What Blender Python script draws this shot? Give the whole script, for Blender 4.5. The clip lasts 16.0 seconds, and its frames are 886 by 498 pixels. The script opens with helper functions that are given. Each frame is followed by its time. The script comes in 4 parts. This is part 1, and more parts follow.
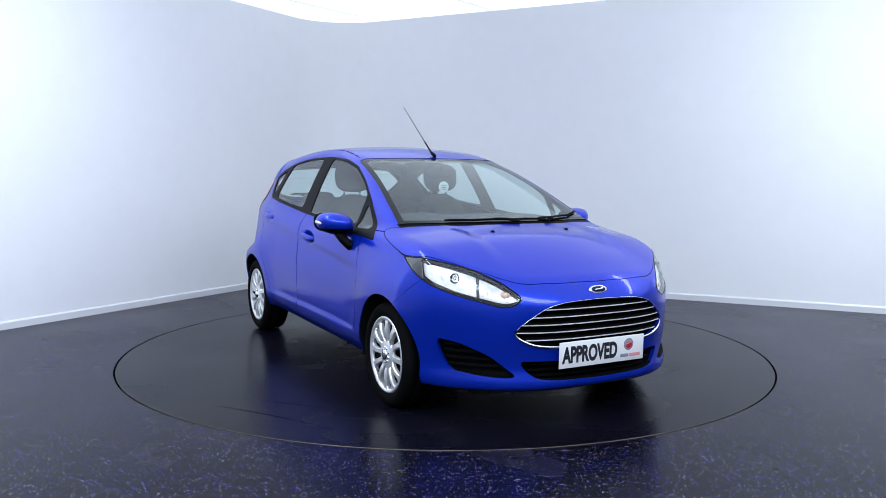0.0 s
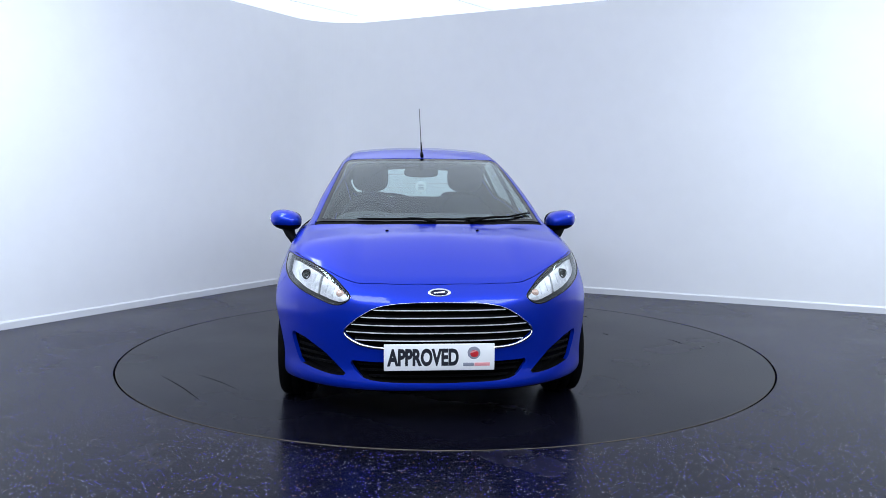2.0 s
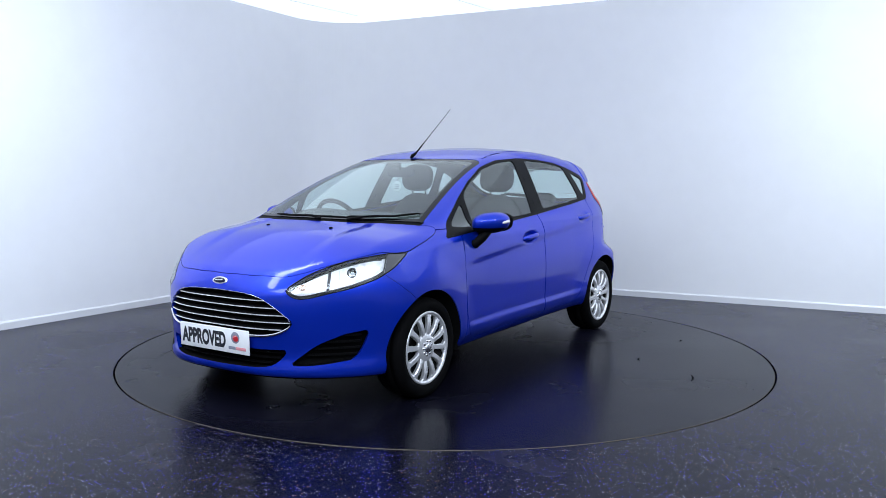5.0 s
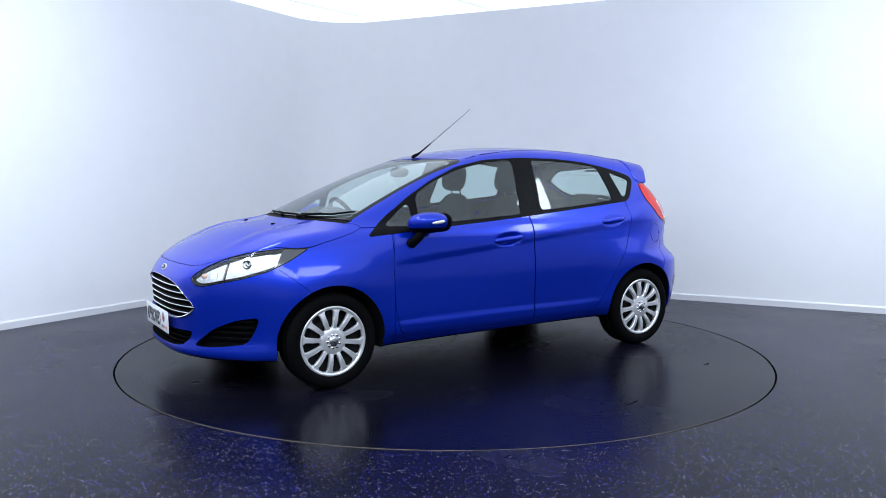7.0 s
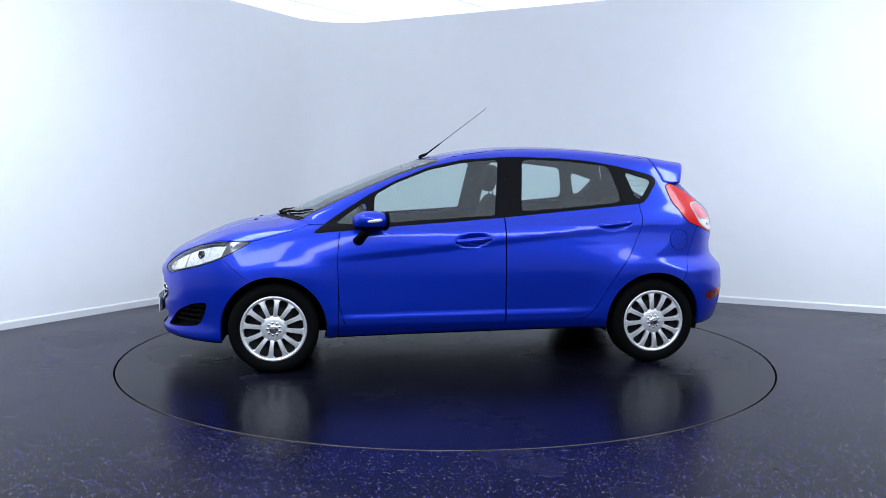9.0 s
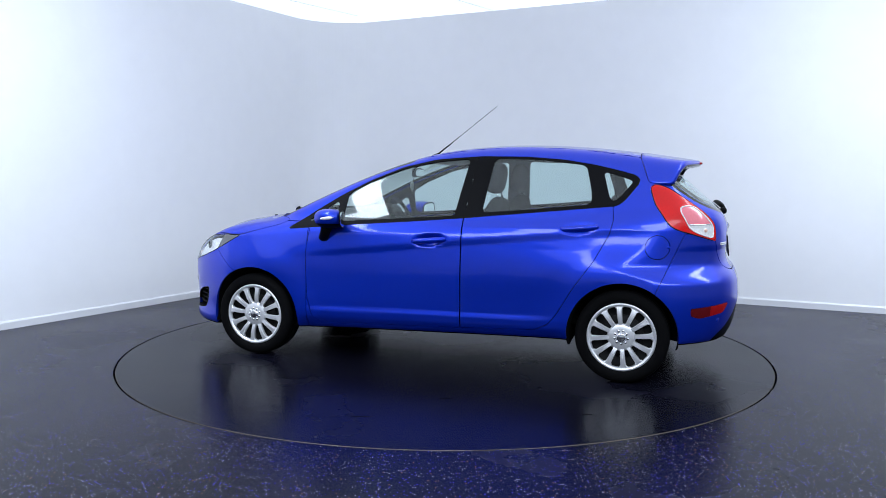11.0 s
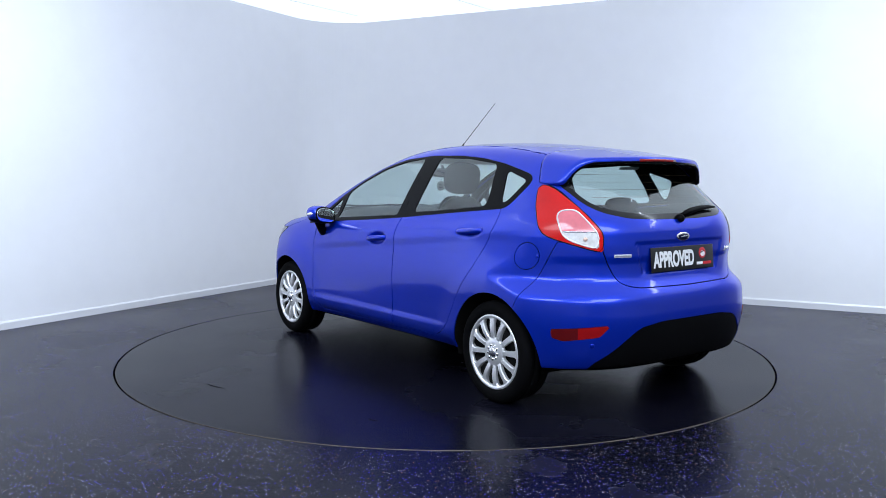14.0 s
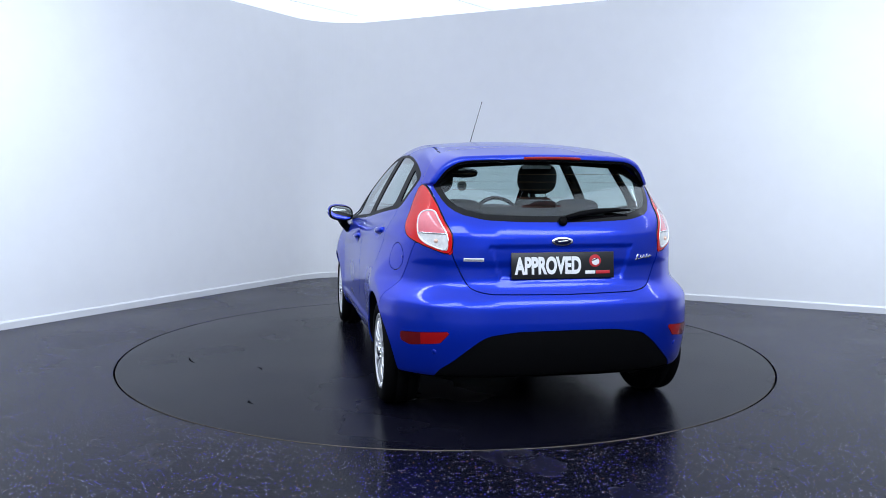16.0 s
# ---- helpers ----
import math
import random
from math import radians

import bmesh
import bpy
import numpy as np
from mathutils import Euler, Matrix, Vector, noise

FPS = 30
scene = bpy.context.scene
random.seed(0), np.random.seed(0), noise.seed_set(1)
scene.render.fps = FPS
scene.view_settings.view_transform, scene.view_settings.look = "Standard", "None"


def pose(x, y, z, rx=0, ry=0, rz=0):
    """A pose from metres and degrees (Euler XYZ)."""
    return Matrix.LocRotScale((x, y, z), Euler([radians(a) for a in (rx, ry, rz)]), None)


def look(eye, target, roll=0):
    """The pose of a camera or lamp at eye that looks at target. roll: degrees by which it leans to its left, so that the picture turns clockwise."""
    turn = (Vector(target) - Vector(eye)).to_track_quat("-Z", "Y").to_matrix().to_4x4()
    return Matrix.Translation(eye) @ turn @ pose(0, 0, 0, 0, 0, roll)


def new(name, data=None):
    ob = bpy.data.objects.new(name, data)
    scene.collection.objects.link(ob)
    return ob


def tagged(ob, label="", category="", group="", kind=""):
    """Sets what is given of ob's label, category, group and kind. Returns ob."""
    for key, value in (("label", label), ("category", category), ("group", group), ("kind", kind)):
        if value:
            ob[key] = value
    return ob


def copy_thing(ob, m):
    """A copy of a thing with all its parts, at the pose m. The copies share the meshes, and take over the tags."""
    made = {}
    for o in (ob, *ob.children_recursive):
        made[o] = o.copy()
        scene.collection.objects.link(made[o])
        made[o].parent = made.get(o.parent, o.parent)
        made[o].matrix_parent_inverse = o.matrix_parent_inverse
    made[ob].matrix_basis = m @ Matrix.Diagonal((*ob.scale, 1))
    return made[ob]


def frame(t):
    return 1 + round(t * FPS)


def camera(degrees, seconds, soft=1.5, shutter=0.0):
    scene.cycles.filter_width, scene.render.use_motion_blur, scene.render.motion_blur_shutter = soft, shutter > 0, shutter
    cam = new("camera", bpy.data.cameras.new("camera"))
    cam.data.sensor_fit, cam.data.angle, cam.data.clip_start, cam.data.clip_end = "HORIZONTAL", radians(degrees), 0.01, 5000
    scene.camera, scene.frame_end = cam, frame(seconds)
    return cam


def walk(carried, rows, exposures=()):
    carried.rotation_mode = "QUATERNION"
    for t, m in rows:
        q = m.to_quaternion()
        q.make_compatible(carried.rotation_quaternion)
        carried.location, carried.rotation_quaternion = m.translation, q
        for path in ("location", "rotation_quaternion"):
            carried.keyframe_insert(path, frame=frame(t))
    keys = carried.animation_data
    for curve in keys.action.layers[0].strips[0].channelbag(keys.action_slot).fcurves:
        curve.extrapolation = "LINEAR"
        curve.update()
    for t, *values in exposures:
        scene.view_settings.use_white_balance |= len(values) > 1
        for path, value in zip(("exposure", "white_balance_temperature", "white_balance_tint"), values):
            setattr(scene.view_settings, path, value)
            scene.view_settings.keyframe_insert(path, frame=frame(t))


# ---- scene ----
cam = camera(57.486, 16.0, soft=0.7)
EYE = look((0, -5.7887, 1.2378), (-0.0179, 0.1870, 0.6987), 0.306)
walk(cam, [(0, EYE), (16, EYE)], exposures=[(0, 0.60, 6500, 10), (16, 0.60, 6500, 10)])

# heading of the turning platform and the car on it, in degrees
HEADINGS = ((0, -61.26), (0.5, -66.38), (1, -72.82), (1.5, -78.88), (2, -85.39), (2.5, -91.47), (3, -97.97), (3.5, -104.03), (4, -110.57), (4.2, -113.04), (6.3, -138.68), (6.5, -140.97), (7, -147.48), (7.5, -153.18), (8, -159.66), (8.5, -165.19), (9, -171.50), (9.2, -174.16), (11.3, -200.84), (11.5, -203.01), (12, -209.14), (12.5, -214.91), (13, -221.12), (13.5, -227.05), (14, -233.33), (14.5, -239.16), (15, -245.44), (15.5, -251.41), (16, -257.80))
CAR_X, CAR_Y, RING_R = -0.0666, -0.1798, 2.228

# ---- light ----
world = bpy.data.worlds.new("world")
scene.world = world
world.use_nodes = True
world.node_tree.nodes["Background"].inputs[0].default_value = (0.80, 0.86, 1.0, 1)
world.node_tree.nodes["Background"].inputs[1].default_value = 0.02


def lamp(name, m, power, sx, sy, colour):
    data = bpy.data.lights.new(name, "AREA")
    data.shape, data.size, data.size_y, data.energy, data.color = "RECTANGLE", sx, sy, power, colour
    ob = new(name, data)
    ob.matrix_world = m
    return ob


# ---- materials ----
def mat(name, colour, rough=0.5, metal=0.0, coat=0.0, spec=0.5, vary=0.0, scale=20.0, bump=0.0, rough_vary=0.0, **more):
    m = bpy.data.materials.new(name)
    m.use_nodes = True
    nt = m.node_tree
    b = nt.nodes["Principled BSDF"]
    b.inputs["Base Color"].default_value = (*colour, 1)
    b.inputs["Roughness"].default_value = rough
    b.inputs["Metallic"].default_value = metal
    b.inputs["Coat Weight"].default_value = coat
    b.inputs["Coat Roughness"].default_value = 0.03
    b.inputs["Specular IOR Level"].default_value = spec
    for key, value in more.items():
        b.inputs[key.replace("_", " ")].default_value = value
    if vary or bump or rough_vary:
        co = nt.nodes.new("ShaderNodeTexCoord")
        fine, broad = nt.nodes.new("ShaderNodeTexNoise"), nt.nodes.new("ShaderNodeTexNoise")
        fine.inputs["Scale"].default_value, broad.inputs["Scale"].default_value = scale, scale / 9
        fine.inputs["Detail"].default_value = 6
        for n in (fine, broad):
            nt.links.new(co.outputs["Object"], n.inputs["Vector"])
        add = nt.nodes.new("ShaderNodeMath")
        nt.links.new(fine.outputs[0], add.inputs[0])
        nt.links.new(broad.outputs[0], add.inputs[1])
        if vary:
            r = nt.nodes.new("ShaderNodeMapRange")
            r.inputs[1].default_value, r.inputs[2].default_value = 0.6, 1.4
            r.inputs[3].default_value, r.inputs[4].default_value = 1 - vary, 1 + vary
            mix = nt.nodes.new("ShaderNodeMix")
            mix.data_type, mix.blend_type = "RGBA", "MULTIPLY"
            mix.inputs[0].default_value = 1
            mix.inputs[6].default_value = (*colour, 1)
            nt.links.new(add.outputs[0], r.inputs[0])
            nt.links.new(r.outputs[0], mix.inputs[7])
            nt.links.new(mix.outputs[2], b.inputs["Base Color"])
        if rough_vary:
            r = nt.nodes.new("ShaderNodeMapRange")
            r.inputs[1].default_value, r.inputs[2].default_value = 0.6, 1.4
            r.inputs[3].default_value, r.inputs[4].default_value = rough - rough_vary, rough + rough_vary
            nt.links.new(add.outputs[0], r.inputs[0])
            nt.links.new(r.outputs[0], b.inputs["Roughness"])
        if bump:
            bp = nt.nodes.new("ShaderNodeBump")
            bp.inputs["Strength"].default_value, bp.inputs["Distance"].default_value = 1.0, bump
            nt.links.new(fine.outputs[0], bp.inputs["Height"])
            nt.links.new(bp.outputs[0], b.inputs["Normal"])
    return m


def glass(name, tint, rough=0.0, shine=0.08):
    """A thin pane: see-through with a tint, and a mirror that grows at a flat angle."""
    m = bpy.data.materials.new(name)
    m.use_nodes = True
    nt = m.node_tree
    nt.nodes.remove(nt.nodes["Principled BSDF"])
    tr, gl, mx, fr = (nt.nodes.new(k) for k in ("ShaderNodeBsdfTransparent", "ShaderNodeBsdfGlossy", "ShaderNodeMixShader", "ShaderNodeLayerWeight"))
    tr.inputs[0].default_value = (*tint, 1)
    gl.inputs["Roughness"].default_value = rough
    gl.inputs[0].default_value = (0.95, 1.0, 1.0, 1)
    fr.inputs[0].default_value = 0.5
    power, gain = nt.nodes.new("ShaderNodeMath"), nt.nodes.new("ShaderNodeMapRange")
    power.operation = "POWER"
    power.inputs[1].default_value = 4.0
    gain.inputs[3].default_value, gain.inputs[4].default_value = shine, 0.9
    nt.links.new(fr.outputs["Facing"], power.inputs[0])
    nt.links.new(power.outputs[0], gain.inputs[0])
    nt.links.new(gain.outputs[0], mx.inputs[0])
    nt.links.new(tr.outputs[0], mx.inputs[1])
    nt.links.new(gl.outputs[0], mx.inputs[2])
    nt.links.new(mx.outputs[0], nt.nodes["Material Output"].inputs[0])
    return m


def floor_material(name, flecked):
    """Dark blue-grey rubber with pale and blue flecks, a worn sheen; the platform has no flecks."""
    m = mat(name, (0.030, 0.031, 0.042), 0.26, spec=0.08, Specular_Tint=(0.72, 0.75, 1.0, 1))
    nt = m.node_tree
    b = nt.nodes["Principled BSDF"]
    co = nt.nodes.new("ShaderNodeTexCoord")

    def noise_node(scale, detail=4):
        n = nt.nodes.new("ShaderNodeTexNoise")
        n.inputs["Scale"].default_value, n.inputs["Detail"].default_value = scale, detail
        nt.links.new(co.outputs["Object"], n.inputs["Vector"])
        return n

    def remap(socket, a, c, lo, hi):
        r = nt.nodes.new("ShaderNodeMapRange")
        for i, v in enumerate((a, c, lo, hi)):
            r.inputs[i + 1].default_value = v
        nt.links.new(socket, r.inputs[0])
        return r.outputs[0]

    def blend(fac, a, c):
        x = nt.nodes.new("ShaderNodeMix")
        x.data_type = "RGBA"
        for s, v in ((x.inputs[0], fac), (x.inputs[6], a), (x.inputs[7], c)):
            if isinstance(v, tuple):
                s.default_value = v
            else:
                nt.links.new(v, s)
        return x.outputs[2]

    broad, mid = noise_node(0.9, 5), noise_node(9, 6)
    base = blend(remap(broad.outputs[0], 0.3, 0.7, 0, 1), (0.002, 0.002, 0.005, 1), (0.0045, 0.0045, 0.010, 1))
    base = blend(remap(mid.outputs[0], 0.45, 0.75, 0, 0.35), base, (0.007, 0.007, 0.010, 1))
    for scale, keep, colour in (((82.0, 0.24, (0.07, 0.06, 0.65, 1)), (104.0, 0.16, (0.66, 0.66, 0.85, 1)), (90.0, 0.05, (0.36, 0.18, 0.10, 1))) if flecked else ()):
        v = nt.nodes.new("ShaderNodeTexVoronoi")
        v.inputs["Scale"].default_value = scale
        nt.links.new(co.outputs["Object"], v.inputs["Vector"])
        wn = nt.nodes.new("ShaderNodeSeparateColor")
        nt.links.new(v.outputs["Color"], wn.inputs[0])
        near = remap(v.outputs["Distance"], 0.26, 0.18, 0, 1)
        pick = nt.nodes.new("ShaderNodeMath")
        pick.operation = "LESS_THAN"
        pick.inputs[1].default_value = keep
        nt.links.new(wn.outputs[0], pick.inputs[0])
        both = nt.nodes.new("ShaderNodeMath")
        both.operation = "MULTIPLY"
        nt.links.new(near, both.inputs[0])
        nt.links.new(pick.outputs[0], both.inputs[1])
        base = blend(both.outputs[0], base, colour)
    nt.links.new(base, b.inputs["Base Color"])
    nt.links.new(remap(broad.outputs[0], 0.3, 0.7, 0.22, 0.30), b.inputs["Roughness"])
    bp = nt.nodes.new("ShaderNodeBump")
    bp.inputs["Distance"].default_value, bp.inputs["Strength"].default_value = 0.0004, 0.35
    nt.links.new(noise_node(160, 3).outputs[0], bp.inputs["Height"])
    nt.links.new(bp.outputs[0], b.inputs["Normal"])
    return m


M_FLOOR = floor_material("flecked_rubber", True)
M_PLATFORM = floor_material("plain_rubber", False)
M_WALL = mat("white_wall_paint", (0.82, 0.82, 0.84), 0.55, vary=0.02, scale=6, bump=0.0004)
# the ceiling's emission is added; it stands in for light bounced off it
M_CEIL = mat("white_ceiling_added_glow", (0.58, 0.59, 0.60), 0.7, vary=0.015, scale=4, Emission_Color=(0.77, 0.87, 1.0, 1), Emission_Strength=0.71)
M_DARKWALL = mat("unseen_wall_grey", (0.42, 0.425, 0.44), 0.7, vary=0.06, scale=5, bump=0.0004)
M_SEAM = mat("grey_seam", (0.62, 0.64, 0.68), 0.6, vary=0.05, scale=12)
M_BASE = mat("white_gloss_trim", (0.70, 0.70, 0.72), 0.3, vary=0.02, scale=10)
M_GAP = mat("dark_joint", (0.006, 0.006, 0.007), 0.8, vary=0.2, scale=40)
M_EDGE = mat("worn_metal_edge", (0.13, 0.11, 0.08), 0.5, 0.5, vary=0.35, scale=30)
M_PAINT = mat("blue_metallic_paint", (0.0006, 0.028, 0.50), 0.36, 0.62, coat=0.9, spec=0.2, vary=0.03, scale=900, Specular_Tint=(0.15, 0.30, 1.0, 1), Coat_Roughness=0.09)
M_BLACK = mat("black_plastic", (0.003, 0.003, 0.0035), 0.55, spec=0.06, vary=0.15, scale=200, bump=0.0001)
M_GLOSSBLACK = mat("gloss_black", (0.004, 0.004, 0.005), 0.15, spec=0.2, coat=0.12, vary=0.05, scale=50)
M_TRIM = mat("matt_black_trim", (0.004, 0.004, 0.005), 0.45, spec=0.07, vary=0.1, scale=80)
M_UNDER = mat("underbody", (0.004, 0.004, 0.004), 0.95, spec=0.05, vary=0.3, scale=25)
M_CHROME = mat("chrome", (0.82, 0.82, 0.84), 0.10, 1.0, rough_vary=0.02, scale=30)
M_SILVER = mat("silver_wheel_paint", (0.82, 0.82, 0.84), 0.30, 0.6, coat=0.4, vary=0.05, scale=60)
M_TYRE = mat("tyre_rubber", (0.003, 0.003, 0.0035), 0.8, spec=0.05, vary=0.25, scale=60, bump=0.0006)
M_LAMP = mat("dark_lamp_housing", (0.10, 0.10, 0.11), 0.28, 0.6, vary=0.35, scale=70)
M_BOWL = mat("bright_reflector", (0.92, 0.92, 0.94), 0.28, 0.45, vary=0.35, scale=42)
M_STEEL = mat("dark_steel", (0.012, 0.012, 0.012), 0.6, 0.3, spec=0.2, vary=0.3, scale=40)
M_GLASS = glass("tinted_glass", (0.79, 0.91, 0.89))
M_CLEAR = glass("clear_lens", (0.95, 0.96, 0.97))
M_RED = mat("red_lens", (0.62, 0.004, 0.004), 0.25, coat=0.35, spec=0.2, vary=0.08, scale=90)
M_PINK = mat("pale_red_lens", (0.75, 0.16, 0.20), 0.2, coat=1.0, vary=0.08, scale=60)
M_LENSWHITE = mat("clear_lamp_inside", (0.82, 0.81, 0.80), 0.25, 0.2, coat=1.0, vary=0.25, scale=60)
M_DARKRED = mat("dark_red_reflector", (0.30, 0.004, 0.005), 0.25, coat=0.4, spec=0.2, vary=0.1, scale=150)
M_DULLRED = mat("dull_red_reflector", (0.10, 0.003, 0.004), 0.25, coat=0.4, spec=0.2, vary=0.1, scale=150)
M_AMBER = mat("amber_lens", (0.85, 0.55, 0.42), 0.2, 0.1, coat=1.0, vary=0.15, scale=70)
M_CLOTH = mat("dark_grey_cloth", (0.026, 0.026, 0.029), 0.9, spec=0.2, vary=0.2, scale=220, bump=0.0005)
M_DASH = mat("grey_dashboard_plastic", (0.038, 0.040, 0.042), 0.6, vary=0.1, scale=150, bump=0.0002)
M_HEADLINE = mat("pale_headlining", (0.45, 0.45, 0.46), 0.9, vary=0.06, scale=90)
M_PLATEW = mat("white_plate", (0.84, 0.84, 0.85), 0.3, vary=0.02, scale=20)
M_PLATEB = mat("black_plate", (0.012, 0.012, 0.013), 0.3, vary=0.08, scale=30)
M_INK = mat("black_ink", (0.012, 0.014, 0.022), 0.4, vary=0.08, scale=60)
M_WHITE = mat("white_ink", (0.85, 0.85, 0.85), 0.4, vary=0.02, scale=60)
M_LOGORED = mat("red_ink", (0.55, 0.02, 0.03), 0.4, vary=0.06, scale=60)
M_LOGOGREY = mat("grey_ink", (0.25, 0.26, 0.32), 0.4, vary=0.06, scale=60)
M_LOGOPALE = mat("pale_red_ink", (0.75, 0.30, 0.32), 0.4, vary=0.06, scale=60)
M_BADGE = mat("dark_blue_enamel", (0.004, 0.006, 0.03), 0.2, coat=0.2, spec=0.2, vary=0.05, scale=60)
M_SCUFF = mat("dry_scuff", (0.002, 0.002, 0.003), 0.95, spec=0.05, vary=0.3, scale=60)
M_HEATER = mat("brown_heating_wire", (0.22, 0.12, 0.06), 0.5, vary=0.1, scale=40)
M_MIRROR = mat("mirror_glass", (0.9, 0.92, 0.92), 0.02, 1.0, rough_vary=0.01, scale=8)
M_STICKER = mat("white_sticker", (0.80, 0.82, 0.82), 0.5, vary=0.03, scale=40)


# ---- mesh helpers ----
def mesh_ob(name, verts, faces, material, parent=None, label="", smooth=True):
    me = bpy.data.meshes.new(name)
    me.from_pydata([tuple(map(float, v)) for v in verts], [], [tuple(int(i) for i in f) for f in faces])
    if material:
        me.materials.append(material)
    if smooth:
        me.polygons.foreach_set("use_smooth", np.ones(len(me.polygons), bool))
    ob = new(name, me)
    if parent:
        ob.parent = parent
    if label:
        tagged(ob, label)
    return ob


def part(name, bm, material, parent=None, label="", smooth=True):
    me = bpy.data.meshes.new(name)
    bm.to_mesh(me)
    bm.free()
    me.materials.append(material)
    me.polygons.foreach_set("use_smooth", np.full(len(me.polygons), smooth))
    ob = new(name, me)
    if parent:
        ob.parent = parent
    if label:
        tagged(ob, label)
    return ob


def box_bm(sx, sy, sz, m=None, bevel=0.0, seg=2):
    bm = bmesh.new()
    bmesh.ops.create_cube(bm, size=1, matrix=Matrix.Diagonal((sx, sy, sz, 1)))
    if bevel:
        bmesh.ops.bevel(bm, geom=bm.edges[:], offset=bevel, segments=seg, affect="EDGES", profile=0.5)
    if m is not None:
        bm.transform(m)
    return bm


def tube_bm(points, radius, sides=8, closed=False, flat=1.0):
    """A tube along points; radius is a number or one for each point."""
    bm = bmesh.new()
    pts = [Vector(p) for p in points]
    n = len(pts)
    rings = []
    for i, p in enumerate(pts):
        a = pts[(i - 1) % n] if closed or i else p
        c = pts[(i + 1) % n] if closed or i < n - 1 else p
        d = (c - a).normalized()
        u = d.cross(Vector((0, 0, 1)))
        u = (u if u.length > 1e-3 else Vector((0, 1, 0))).normalized()
        w = u.cross(d)
        r = radius[i] if isinstance(radius, (list, tuple)) else radius
        rings.append([bm.verts.new(p + (u * math.cos(2 * math.pi * k / sides) + w * flat * math.sin(2 * math.pi * k / sides)) * r) for k in range(sides)])
    for i in range(n if closed else n - 1):
        a, c = rings[i], rings[(i + 1) % n]
        for k in range(sides):
            bm.faces.new((a[k], a[(k + 1) % sides], c[(k + 1) % sides], c[k]))
    if not closed:
        bm.faces.new(rings[0][::-1])
        bm.faces.new(rings[-1])
    bmesh.ops.recalc_face_normals(bm, faces=bm.faces[:])
    return bm


def lathe_bm(profile, sides=48, axis="Y"):
    """Spin (radius, height) pairs round the y axis."""
    bm = bmesh.new()
    rings = [[bm.verts.new((r * math.cos(2 * math.pi * k / sides), h, r * math.sin(2 * math.pi * k / sides))) for k in range(sides)] for r, h in profile]
    for a, c in zip(rings, rings[1:]):
        for k in range(sides):
            bm.faces.new((a[k], a[(k + 1) % sides], c[(k + 1) % sides], c[k]))
    bmesh.ops.remove_doubles(bm, verts=bm.verts[:], dist=1e-5)
    bmesh.ops.recalc_face_normals(bm, faces=bm.faces[:])
    return bm


def prism(name, outline, z0, z1, material, parent=None):
    """An upright prism over an outline in plan."""
    n = len(outline)
    v = [(x, y, z0) for x, y in outline] + [(x, y, z1) for x, y in outline]
    f = [tuple(range(n))[::-1], tuple(range(n, 2 * n))] + [(i, (i + 1) % n, n + (i + 1) % n, n + i) for i in range(n)]
    return mesh_ob(name, v, f, material, parent, smooth=False)


# ---- the studio: a white room with a rounded far corner ----
CORNER = Vector((-1.443, 4.244))
ALONG_L, ALONG_R = Vector((-0.4897, -0.8719)), Vector((0.8975, -0.4410))
OUT_L, OUT_R = Vector((-0.8719, 0.4897)), Vector((0.4410, 0.8975))
CEIL_Z, ROUND, LONG_L, LONG_R, THICK = 3.05, 0.66, 12.0, 11.5, 0.15


WHITE_L, WHITE_R = 5.6, 7.4


def wall_path(off):
    """The inner face of the walls in plan, moved outwards by off, from the far left round the corner to the far right."""
    c = CORNER - (OUT_L + OUT_R) * (ROUND / (1 + OUT_L.dot(OUT_R)))
    pts = [CORNER + ALONG_L * WHITE_L + OUT_L * off]
    for i in range(25):
        d = OUT_L.slerp(OUT_R, i / 24)
        pts.append(c + d * (ROUND + off))
    pts.append(CORNER + ALONG_R * WHITE_R + OUT_R * off)
    return pts


def wall_strip(name, inner, outer, z0, z1, material, bevel=0.0):
    a, c = wall_path(inner), wall_path(outer)
    v, f, n = [], [], len(a)
    for p, q in zip(a, c):
        v += [(p.x, p.y, z0), (p.x, p.y, z1 - bevel), (p.x + (q.x - p.x) * (bevel and 0.5), p.y + (q.y - p.y) * (bevel and 0.5), z1), (q.x, q.y, z1), (q.x, q.y, z0)]
    for i in range(n - 1):
        for k in range(5):
            f.append((i * 5 + k, i * 5 + (k + 1) % 5, i * 5 + 5 + (k + 1) % 5, i * 5 + 5 + k))
    f += [tuple(range(5)), tuple(range(n * 5 - 5, n * 5))[::-1]]
    ob = mesh_ob(name, v, f, material, smooth=False)
    return tagged(ob, kind="structure")


